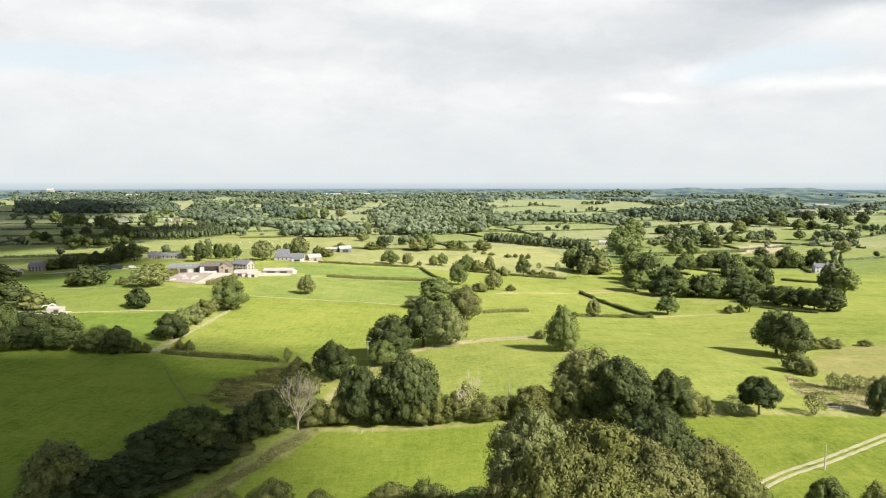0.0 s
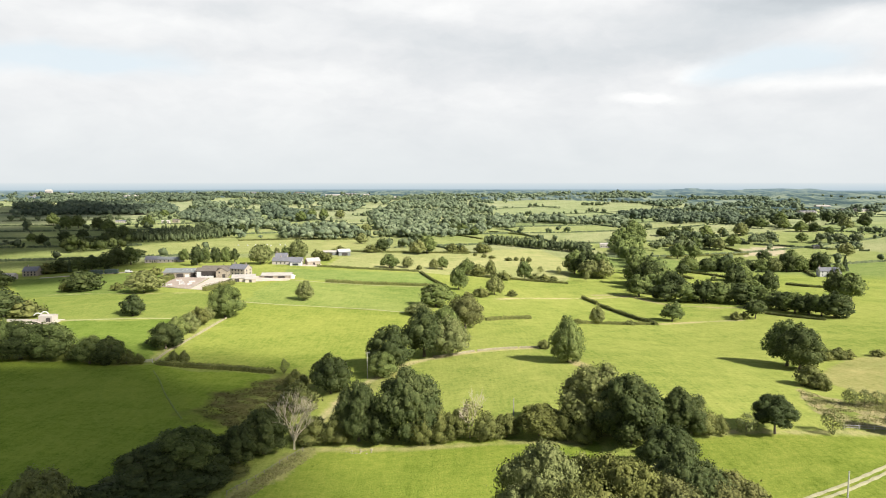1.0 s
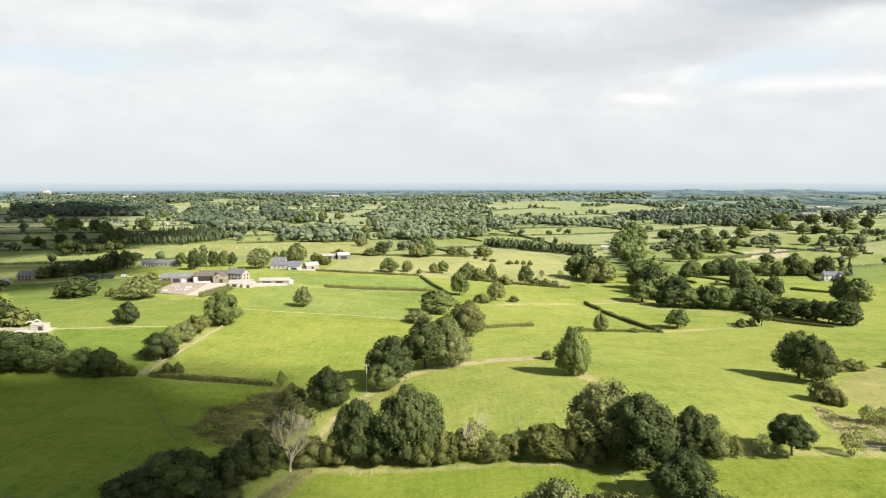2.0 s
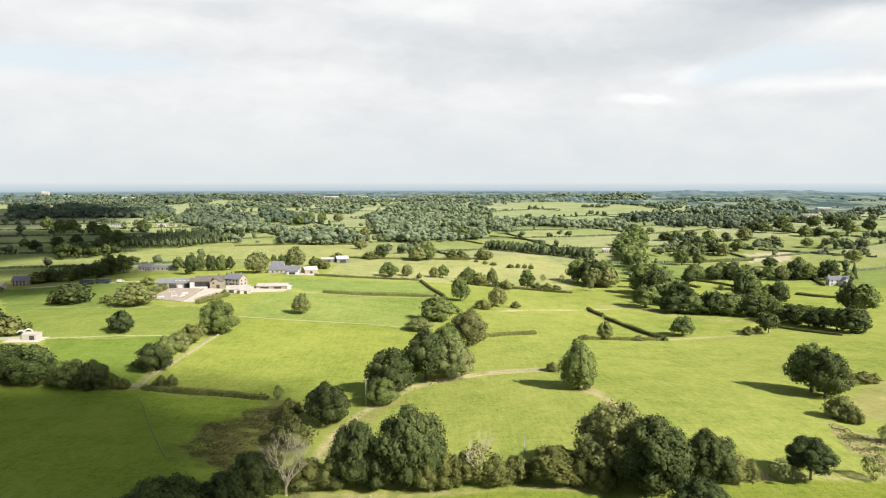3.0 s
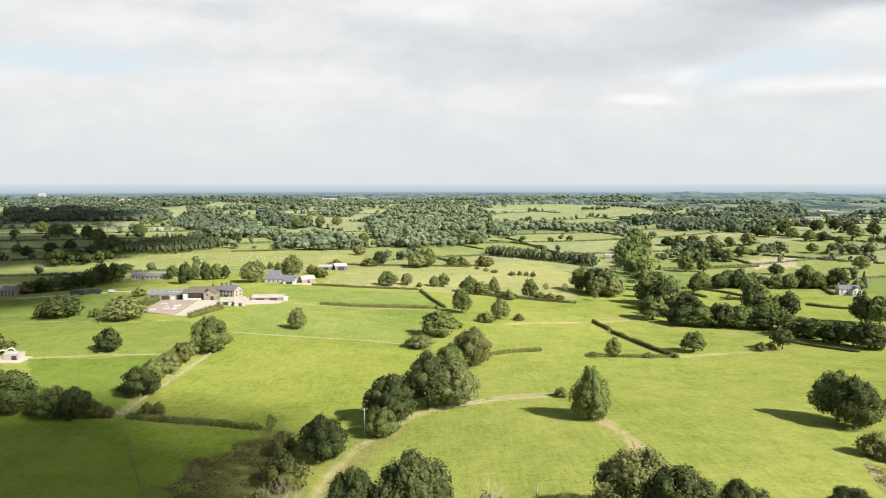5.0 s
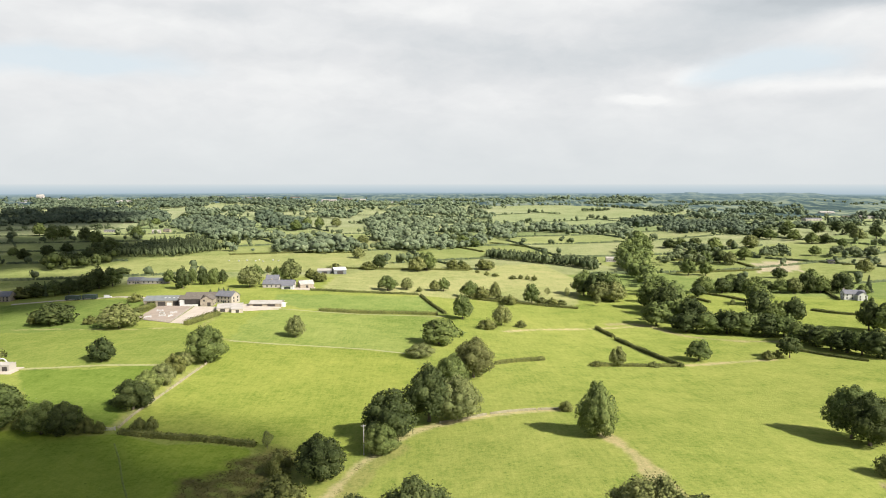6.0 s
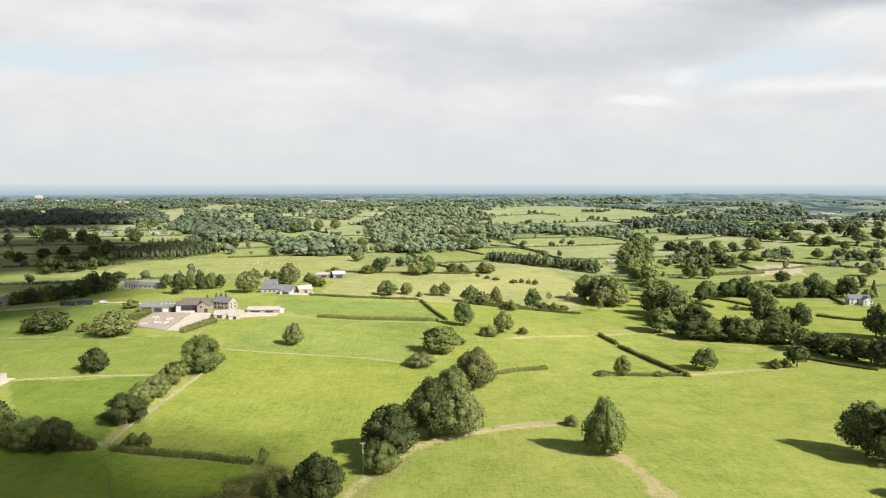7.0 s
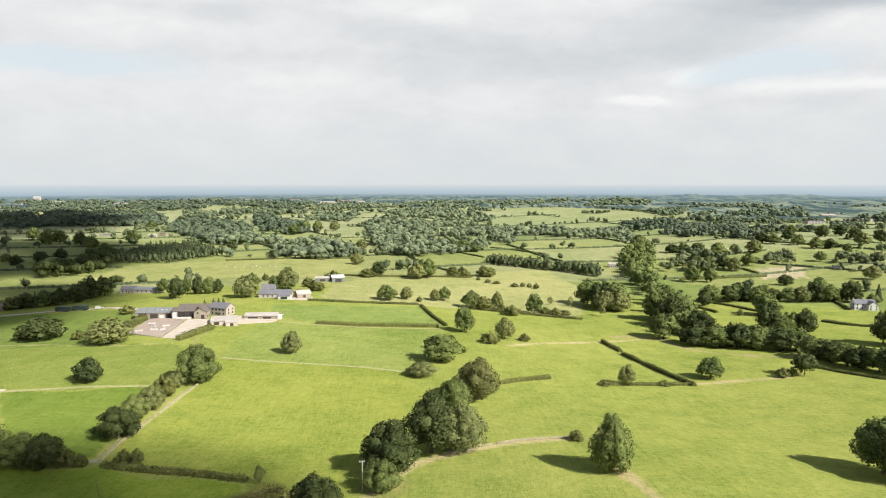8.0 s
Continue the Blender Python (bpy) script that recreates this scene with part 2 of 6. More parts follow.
# ---- the lie of the land ----
# Rises and hollows: x, y, radius, height.
HILLS = [
    (50, 230, 70, 3.7), (120, 200, 80, 0.6), (-30, 160, 70, -4.4), (-30, 250, 60, -3.9), (-110, 270, 80, -4.1),
    (100, 300, 70, -5.5), (60, 370, 80, -1.6), (150, 420, 90, -6.3), (-100, 390, 90, -1.0), (-190, 360, 90, 4.7),
    (-30, 480, 100, -1.4), (50, 560, 110, -2.8), (150, 600, 120, -2.0), (-140, 540, 120, 8.4), (-60, 720, 160, -0.9),
    (80, 760, 160, 0.9), (300, 800, 200, -12.0), (470, 900, 220, 0.8), (-350, 720, 220, 1.3), (300, 450, 130, -0.0),
    (60, 1000, 260, -1.4), (770, 1250, 350, 10.1), (350, 1850, 600, -13.0), (-650, 2200, 600, 10.4), (-620, 1150, 350, -0.6),
]


def smooth(x):
    x = np.clip(x, 0, 1)
    return x * x * (3 - 2 * x)


def height(x, y):
    x, y = np.asarray(x, float), np.asarray(y, float)
    r = np.hypot(x, y)
    z = 58 * smooth((np.minimum(r, 3000) - 1500) / 3100) - 14 * smooth((r - 150) / 450)
    for hx, hy, radius, rise in HILLS:
        z = z + rise * np.exp(-((x - hx) ** 2 + (y - hy) ** 2) / (2 * (0.8 * radius) ** 2))
    return z


def inside(x, y, ring):
    """Which points lie within a ring of corners."""
    hit = np.zeros(np.shape(x), bool)
    for (ax, ay), (bx, by) in zip(ring, ring[1:] + ring[:1]):
        if ay != by:
            hit ^= ((ay > y) != (by > y)) & (x < (bx - ax) * (y - ay) / (by - ay) + ax)
    return hit


def wobble(x, y, scale, seed=0.0):
    """A cheap smooth unevenness between -1 and 1."""
    return (np.sin(x / scale + 1.3 * np.sin(y / scale * 0.7 + seed) + seed) + np.sin(y / scale * 1.1 + 1.7 * np.sin(x / scale * 0.6 - seed)) ) / 2


# Far fields: a warped grid of enclosures.
def to_grid(x, y):
    a = 0.42
    u, v = x * math.cos(a) + y * math.sin(a), -x * math.sin(a) + y * math.cos(a)
    return (u + 22 * np.sin(v / 97) + 30 * np.sin(u / 260)) / 190, (v + 26 * np.sin(u / 121 + 1)) / 150


def from_grid(gu, gv):
    a = 0.42
    u, v = gu * 190, gv * 150
    for _ in range(12):
        u, v = gu * 190 - 22 * np.sin(v / 97) - 30 * np.sin(u / 260), gv * 150 - 26 * np.sin(u / 121 + 1)
    return u * math.cos(a) - v * math.sin(a), u * math.sin(a) + v * math.cos(a)


TONES = np.array([(0.188, 0.214, 0.072), (0.205, 0.222, 0.088), (0.150, 0.190, 0.058), (0.205, 0.222, 0.100), (0.140, 0.174, 0.058), (0.180, 0.212, 0.070), (0.215, 0.232, 0.105), (0.205, 0.228, 0.080)])
RIGHT_FIELD = [(129, 226), (154.6, 254), (188, 271), (175, 225), (129.6, 189), (124.9, 198), (121.4, 210)]
MIDDLE = [(-111, 336), (-112.5, 258), (-62, 244), (-36, 232), (-14, 258), (-3, 300), (-19, 360), (-66, 372.5), (-113, 378)]
SHEEP = [(-113.4, 378.2), (-91.4, 375.1), (-65.9, 372.9), (-40.4, 369.0), (-21.5, 364.4), (-10.7, 405.5), (-0.6, 474.0), (-82.8, 465.0), (-116.0, 469.3), (-118.9, 419.7)]
LEFT_UPPER = [(-199.0, 319.1), (-169.0, 322.9), (-153.0, 328.0), (-130.3, 331.4), (-130.0, 389.2), (-153.4, 403.7), (-180.0, 405.4), (-211.8, 395.0), (-257.8, 401.4)]
LEFT_TOP = [(-257.8, 401.4), (-211.8, 395.0), (-180.0, 405.4), (-194.5, 456.6), (-196.5, 485.1), (-238.6, 521.3), (-281.0, 517.8), (-333.4, 507.2)]
NEAR = [(-58.9, 122.4), (-48.0, 139.5), (-36.2, 166.8), (-12.7, 169.7), (17.3, 167.9), (37.1, 162.9), (27.4, 119.0)]
NEAR_RIGHT = [(60.1, 162.7), (117.1, 161.7), (85.1, 115.7), (44.1, 117.6)]
SHADY = [(-217.2, 251.4), (-113.6, 251.3), (-62.8, 242.4), (-54.1, 201.1), (-52.4, 152.8), (-58.9, 122.4), (-105.7, 119.2)]
RUSHES = [(-70.6, 189.2), (-74.4, 208.7), (-70.9, 229.9), (-58.3, 243.6), (-47.8, 239.3), (-46.4, 216.0), (-49.2, 195.2), (-51.1, 181.5), (-59.5, 178.3)]
ROUGH = [(107.7, 202.3), (99.2, 176.2), (100.9, 165.9), (118.3, 163.4), (135.2, 187.4), (112.3, 190.8)]
VERGE = [(-35.4, 191), (-33.6, 207), (-28.2, 228), (-20.3, 244.5), (-13.0, 255.0), (-3, 259.5), (9, 264.3), (27.4, 269), (40, 270)]
BANK = [(-53.5, 122.6), (-46.0, 141.1), (-38.7, 164.8), (-33.6, 168.8), (-32.8, 164.5), (-40.1, 147.7), (-45.3, 131.3), (-49.1, 122.8)]
HAY = [(-99.8, 557.0), (-21.7, 566.2), (22.7, 563.6), (103.9, 549.1), (137.3, 701.8), (119.6, 838.9), (61.8, 802.1), (26.9, 747.1), (-84.4, 724.7), (-102.4, 655.8)]
HAY_LEFT = [(-353.3, 698.3), (-367.6, 810.2), (-273.0, 879.8), (-107.2, 921.3), (-92.6, 795.3), (-131.3, 727.6), (-219.3, 712.4), (-289.7, 679.9)]
LUSH = [(-124.2, 523.9), (-19.3, 561.9), (-0.4, 488.0), (-84.4, 473.4), (-116.5, 485.6)]
ARABLE = [(388.9, 859.7), (449.4, 867.7), (407.1, 779.7), (359.2, 785.1)]
PADDOCK = [(-184.4, 317.8), (-129.7, 330.0), (-120.8, 311.3), (-117.9, 260.8), (-137.7, 263.5), (-148.0, 262.6)]
FIELD_TONES = [
    ((0.186, 0.226, 0.060), SHEEP),
    ((0.194, 0.227, 0.047), MIDDLE),
    ((0.222, 0.218, 0.078), RIGHT_FIELD),
    ((0.160, 0.196, 0.046), LEFT_UPPER),
    ((0.128, 0.170, 0.042), LEFT_TOP),
    ((0.150, 0.190, 0.030), NEAR),
    ((0.160, 0.192, 0.034), NEAR_RIGHT),
    ((0.168, 0.222, 0.032), SHADY),
    ((0.255, 0.225, 0.11), ROUGH),
    ((0.215, 0.215, 0.075), BANK),
    ((0.252, 0.26, 0.105), HAY),
    ((0.225, 0.24, 0.09), HAY_LEFT),
    ((0.165, 0.212, 0.058), LUSH),
    ((0.33, 0.29, 0.19), ARABLE),
    ((0.122, 0.170, 0.032), PADDOCK),
]


# Strips of worn, dry or bare ground: colour, half width, line.
WORN = [
    ((0.350, 0.305, 0.155), 2.5, VERGE),
    ((0.215, 0.215, 0.070), 4.2, [(-31.5, 191), (-30, 206), (-25.0, 224), (-17.5, 240)]),
    ((0.310, 0.268, 0.130), 3.4, [(46.5, 239), (49, 230), (50.5, 216), (51, 200), (54, 188)]),
    ((0.262, 0.250, 0.115), 0.8, [(-114.9, 257), (-116.0, 270), (-114.7, 290), (-113.5, 312), (-112.0, 334)]),
    ((0.350, 0.295, 0.165), 2.2, [(35.7, 437), (58, 450), (95.6, 462.4), (132.7, 477.5)]),
    ((0.320, 0.275, 0.145), 2.4, [(118, 366), (137, 370.4), (156, 374), (169, 377)]),
    ((0.275, 0.255, 0.120), 1.2, [(-244.9, 409), (-202.3, 399.5), (-168.7, 397.4), (-150, 408)]),
    ((0.270, 0.235, 0.115), 3.6, [(110.8, 479.5), (124, 484.6), (137, 478.1), (146.8, 450.2), (152.7, 442.1), (167.3, 433.2), (178.6, 428.5), (197, 422)]),
    ((0.260, 0.245, 0.105), 1.6, [(37.1, 166.5), (60, 164.8), (85, 164.2), (117, 163.4)]),
    ((0.250, 0.235, 0.095), 1.5, [(-36.2, 168.2), (-12.7, 166.7), (17.3, 165.4), (34, 161.9)]),
    ((0.235, 0.235, 0.085), 1.2, [(115.3, 209.1), (136.6, 226.3), (177.9, 258.4)]),
    ((0.245, 0.240, 0.095), 1.3, [(-112.4, 378.6), (-129, 389), (-140, 412), (-141, 440)]),
]


def away_from(x, y, path):
    """How far each place lies from a line."""
    far = np.full(np.shape(x), 1e9)
    for (ax, ay), (bx, by) in zip(path, path[1:]):
        t = np.clip(((x - ax) * (bx - ax) + (y - ay) * (by - ay)) / ((bx - ax) ** 2 + (by - ay) ** 2), 0, 1)
        far = np.minimum(far, np.hypot(x - ax - t * (bx - ax), y - ay - t * (by - ay)))
    return far


def sward(x, y):
    """The colour of the grass at each place, with haze mixed in far off."""
    gu, gv = to_grid(x, y)
    wider = np.hypot(x, y) > 1400
    pick = np.floor(np.where(wider, gu / 2, gu)) * 12.9898 + np.floor(np.where(wider, gv / 3, gv)) * 78.233
    pick = np.floor(np.abs(np.sin(pick) * 43758.5453) % 1 * len(TONES)).astype(int)
    colour = np.tile((0.204, 0.235, 0.056), (len(x), 1)).astype(float)
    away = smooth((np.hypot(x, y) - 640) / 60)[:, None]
    # Haze painted into the field colour: paler and bluer with distance.
    far_haze = smooth((np.hypot(x, y) - 750) / 1100)[:, None] * 0.6
    far_field = TONES[pick] * (1 - far_haze) + np.array((0.222, 0.246, 0.142)) * far_haze
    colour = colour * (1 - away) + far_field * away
    jx, jy = x + 1.5 * wobble(x, y, 4.0), y + 2.5 * wobble(x, y, 5.0, 2.0)
    for tone, ring in FIELD_TONES:
        colour[inside(jx, jy, ring)] = tone
    rough = inside(jx, jy, ROUGH)
    wx, wy = x + 5.0 * wobble(x, y, 4.2, 1.0) + 2 * wobble(x, y, 1.7), y + 4.0 * wobble(x, y, 3.7, 3.0)
    damp = sum(inside(wx + 3.2 * math.cos(k), wy + 3.2 * math.sin(k), RUSHES).astype(float) for k in range(6)) / 6
    wet = damp > 0.5
    colour = colour * (1 - damp[:, None]) + np.array((0.098, 0.094, 0.033)) * damp[:, None]
    rough |= wet
    mottle = wobble(x, y, 1.1, 4.0) + 0.8 * wobble(x + 0.7 * y, y - 0.4 * x, 2.3, 1.0) + 0.4 * wobble(x, y, 9.0, 2.0)
    grassy = (smooth((mottle - 0.1) / 0.9) * np.where(wet, 0.65, 1.0) * rough)[:, None]
    colour = colour * (1 - grassy) + np.array((0.140, 0.170, 0.040)) * grassy
    colour *= 1 - 0.25 * (smooth((-mottle - 0.3) / 0.9) * rough)[:, None]
    for tone, wide, path in WORN:
        worn = (smooth((wide * (0.75 + 0.35 * wobble(x, y, 6.0, wide)) - away_from(x, y, path)) / 1.6 + 0.5 + 0.25 * mottle) * 0.9)[:, None]
        colour = colour * (1 - worn) + np.array(tone) * worn
    return colour


def mesh_of(name, verts, faces, mats, smooth_shade=False, slots=None, normals=None):
    data = bpy.data.meshes.new(name)
    data.from_pydata(verts, [], faces)
    for mat in mats if isinstance(mats, (list, tuple)) else [mats]:
        data.materials.append(mat)
    if slots is not None:
        data.polygons.foreach_set("material_index", np.asarray(slots, np.int32))
    if smooth_shade:
        data.polygons.foreach_set("use_smooth", np.ones(len(data.polygons), bool))
    data.update()
    if normals is not None:
        data.normals_split_custom_set_from_vertices(normals.tolist())
    return data


def part(name, data, parent, label=""):
    ob = new(name, data)
    ob.parent = parent
    return tagged(ob, label)


def thing(name, place, label, category, group="", turn=0.0):
    ob = new(name)
    ob.matrix_basis = Matrix.Translation(place) @ Matrix.Rotation(turn, 4, "Z")
    return tagged(ob, label, category, group)


def ground_sheet():
    front = np.radians(np.linspace(-50, 50, 380))
    back = np.radians(np.linspace(50, 310, 66))[1:-1]
    angles = np.concatenate([front, back])
    radii = np.concatenate([np.linspace(8, 90, 12), np.arange(92, 290, 1.5), np.geomspace(290, 760, 150), np.geomspace(765, 4740, 120)])
    r, a = np.meshgrid(radii, angles, indexing="ij")
    x, y = (r * np.sin(a)).ravel(), (r * np.cos(a)).ravel()
    z = height(x, y) + 0.12 * wobble(x, y, 7.0) * (np.hypot(x, y) < 600)
    verts = np.stack([x, y, z], 1)
    count = len(angles)
    i, j = np.meshgrid(np.arange(len(radii) - 1), np.arange(count), indexing="ij")
    k = (j + 1) % count
    faces = np.stack([i * count + j, (i + 1) * count + j, (i + 1) * count + k, i * count + k], -1).reshape(-1, 4)[:, ::-1]
    verts = np.concatenate([verts, [(0, 0, float(height(0, 0)))]])
    middle = len(verts) - 1
    cap = [(middle, int(p), int((p + 1) % count)) for p in range(count)]
    data = mesh_of("ground", verts.tolist(), faces.tolist() + [c[::-1] for c in cap], PASTURE, True)
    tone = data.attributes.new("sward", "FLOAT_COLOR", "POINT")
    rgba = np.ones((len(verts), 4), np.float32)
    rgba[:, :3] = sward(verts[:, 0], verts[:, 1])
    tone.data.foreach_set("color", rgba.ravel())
    tagged(new("ground", data), "rolling green pasture fields with worn and mown patches", "ground", kind="structure")


ground_sheet()


def backdrop():
    steps, angles = np.linspace(0, 1, 64), np.radians(np.concatenate([np.linspace(-46, 46, 700), np.linspace(46, 314, 130)[1:-1]]))
    share, a = np.meshgrid(steps, angles, indexing="ij")
    near_edge = 2480 + 60 * wobble(a * 40, a * 13, 1.0) - 420 * smooth((a - 0.30) / 0.12) * smooth((0.72 - a) / 0.08)
    r = near_edge + (4750 - near_edge) * share**1.25
    x, y = r * np.sin(a), r * np.cos(a)
    woods = np.maximum(wobble(x, y, 17, 3.0) + wobble(x, y, 61, 5.0), -0.3) * 3.2 * np.clip((r - near_edge) / 60, 0, 1) * np.clip((4400 - r) / 800, 0, 1)
    ridge = 9 * np.exp(-((a - 0.42) / 0.12) ** 4 - ((r - 3700) / 260) ** 2) + 5 * np.exp(-((a - 0.10) / 0.2) ** 2 - ((r - 3300) / 150) ** 2)
    ridge = ridge + 6 * np.exp(-((r - 3700) / 50) ** 2) * (smooth((a - 0.425) / 0.004) * smooth((0.53 - a) / 0.01) + smooth((a - 0.350) / 0.003) * smooth((0.372 - a) / 0.003))
    z = height(x, y) + 3 * smooth((r - near_edge) / 40) - 0.5 + woods + ridge + 3 * np.maximum(wobble(x, y, 210, 1.0), -0.4) * np.clip((4300 - r) / 900, 0, 1)
    verts = np.stack([x, y, z], -1).reshape(-1, 3)
    c = len(angles)
    faces = [(i * c + j, i * c + (j + 1) % c, (i + 1) * c + (j + 1) % c, (i + 1) * c + j) for i in range(len(steps) - 1) for j in range(c)]
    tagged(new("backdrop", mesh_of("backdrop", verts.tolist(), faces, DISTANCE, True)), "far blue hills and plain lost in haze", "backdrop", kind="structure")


backdrop()


# ---- trees ----
def unit(v):
    return v / np.maximum(np.linalg.norm(v, axis=-1, keepdims=True), 1e-9)


ICO = bmesh.new()
bmesh.ops.create_icosphere(ICO, subdivisions=2, radius=1.0)
ICO.verts.ensure_lookup_table()
ICO_V = np.array([v.co[:] for v in ICO.verts])
ICO_F = np.array([[v.index for v in f.verts] for f in ICO.faces])
ICO.free()
ICO = bmesh.new()
bmesh.ops.create_icosphere(ICO, subdivisions=1, radius=1.0)
ICO1_V = np.array([v.co[:] for v in ICO.verts])
ICO1_F = np.array([[v.index for v in f.verts] for f in ICO.faces])
ICO.free()


def leaf_quads(points, outward, size, rng, stray=0.32):
    """Small bent leaf sprays at the points, facing roughly outward."""
    count = len(points)
    normal = unit(outward + rng.normal(0, stray, (count, 3)))
    side = unit(np.cross(normal, rng.normal(0, 1, (count, 3))))
    other = np.cross(normal, side)
    s = (size * rng.uniform(0.55, 1.3, count))[:, None]
    lift = normal * s * rng.uniform(-0.25, 0.30, (count, 1))
    corners = [points - side * s * 0.6 - other * s * 0.42, points + side * s * 0.5 - other * s * 0.55 + lift,
               points + side * s * 0.62 + other * s * 0.4, points - side * s * 0.45 + other * s * 0.6 + lift]
    verts = np.stack(corners, 1).reshape(-1, 3)
    return verts, np.arange(4 * count).reshape(-1, 4)


def crown_mesh(name, mat, seed, wide, tall, base, boughs, twigs, leaves, size, core=0.74, droop=0.0, open_=0.0, waist=0.42, shoots=0.0, taper=0.34):
    """A domed crown: boughs round an envelope, each bough budding smaller clumps, all clad in leaf sprays that take the light as the clumps do.
    wide: full width; base: where the leaves begin; open_: share of the clumps left bare; waist: height of the widest part; shoots: loose sprays past the outline."""
    rng = np.random.default_rng(seed)
    k = np.arange(boughs) + 0.5
    rise = 1 - 1.86 * k / boughs
    turn = 2.39996 * k + rng.uniform(-0.35, 0.35, boughs)
    rise = np.clip(rise + rng.uniform(-0.1, 0.1, boughs), -0.9, 0.98)
    flat_ = np.sqrt(1 - np.abs(rise) ** np.where(rise < 0, 2.5, 2.0))
    out = np.stack([np.cos(turn) * flat_, np.sin(turn) * flat_, rise], 1)
    big = rng.uniform(0.27, 0.44, boughs) * (16 / boughs) ** 0.3
    spots = out * (1 - big[:, None]) * rng.uniform(0.84, 1.08, (boughs, 1))
    spots, big = np.concatenate([spots, [(0, 0, -0.1)]]), np.concatenate([big, [0.55]])
    pick = rng.integers(0, boughs, twigs)
    bud = unit(unit(spots[pick]) * 0.85 + rng.normal(0, 0.62, (twigs, 3)))
    small = big[pick] * rng.uniform(0.26, 0.48, twigs)
    ends = spots[pick] + bud * (big[pick] - small * 0.25)[:, None]
    centre, radius = np.concatenate([spots, ends]), np.concatenate([big, small])
    bare = rng.random(len(centre)) < open_
    bare[: boughs + 1] = False
    centre, radius = centre[~bare], radius[~bare]
    lobes = len(centre)
    grown = np.quantile(np.hypot(centre[:, 0], centre[:, 1]) + radius, 0.80)
    top = np.quantile(centre[:, 2] + radius, 0.985)
    scale = np.array([1 / grown, 1 / grown, 1 / top])
    mid = base + (tall - base) * waist
    half = np.array([wide / 2, wide / 2, 1.0])

    def place(p):
        q = p * half * scale
        q[:, :2] *= (1.10 - taper * np.clip(q[:, 2:], 0, 1) ** 1.4 - 0.22 * np.clip(-q[:, 2:], 0, 1) ** 2)
        q[:, 2] = mid + np.where(q[:, 2] > 0, q[:, 2] * (tall - mid), q[:, 2] * (mid - base))
        return q

    share = radius**2 * np.where(np.arange(lobes) <= boughs, 0.55, 1.0)
    counts = np.maximum(3, share / share.sum() * leaves * 2.1).astype(int)
    which = np.repeat(np.arange(lobes), counts)
    d = unit(rng.normal(0, 1, (len(which), 3)))
    p = centre[which] + d * (radius[which] * rng.normal(0.96, 0.08, len(which)))[:, None]
    keep = np.ones(len(p), bool)
    for q in range(lobes):
        keep &= (which == q) | (((p - centre[q]) ** 2).sum(1) > (radius[q] * 0.90) ** 2)
    keep &= d[:, 2] > -0.75
    p, d, which = p[keep], d[keep], which[keep]
    p = p + d * (rng.exponential(0.02 + shoots, len(p)))[:, None]
    points = place(p)
    points[:, 2] -= droop * rng.random(len(points)) * (np.hypot(points[:, 0], points[:, 1]) / wide)
    points[:, 2] = np.maximum(points[:, 2], max(0.05, base * 0.8))
    stretch = np.array([1, 1, wide / 2 / max(tall - mid, 0.1)])
    face = unit(d * stretch)
    verts, quads = leaf_quads(points, face, size, rng)
    round_ = unit(p * stretch)
    shade = np.repeat(unit(face * 0.72 + round_ * 0.30 + rng.normal(0, 0.16, face.shape) + (0, 0, 0.10)), 4, 0)
    faces, all_verts, normals, offset = quads.tolist(), [verts], [shade], len(verts)
    if core > 0:
        for q in range(lobes if leaves > 9000 else boughs + 1):
            bv, bf = (ICO_V, ICO_F) if q <= boughs and leaves > 5000 else (ICO1_V, ICO1_F)
            v = place(bv * (1 + rng.normal(0, 0.07, (len(bv), 1))) * radius[q] * min(core * 1.16, 0.88) + centre[q])
            v[:, 2] = np.maximum(v[:, 2], base * 0.8 + 0.02)
            faces += (bf + offset).tolist()
            all_verts.append(v), normals.append(unit(bv))
            offset += len(v)
    return mesh_of(name, np.concatenate(all_verts), faces, mat, True, None, np.concatenate(normals))


def tube(path, radii, sides=6):
    """A tapered limb along a path."""
    path = np.asarray(path, float)
    verts, faces = [], []
    for i, (p, r) in enumerate(zip(path, radii)):
        ahead = unit(path[min(i + 1, len(path) - 1)] - path[max(i - 1, 0)])
        side = unit(np.cross(ahead, (0.31, 0.87, 0.12)))
        other = np.cross(ahead, side)
        for k in range(sides):
            a = 2 * math.pi * k / sides
            verts.append(p + r * (math.cos(a) * side + math.sin(a) * other))
    for i in range(len(path) - 1):
        for k in range(sides):
            j = (k + 1) % sides
            faces.append((i * sides + k, i * sides + j, (i + 1) * sides + j, (i + 1) * sides + k))
    faces.append(tuple(range(sides))[::-1])
    faces.append(tuple(range((len(path) - 1) * sides, len(path) * sides)))
    return verts, faces


def joined(pieces):
    verts, faces = [], []
    for v, f in pieces:
        faces += [tuple(i + len(verts) for i in face) for face in f]
        verts += [tuple(p) for p in v]
    return verts, faces


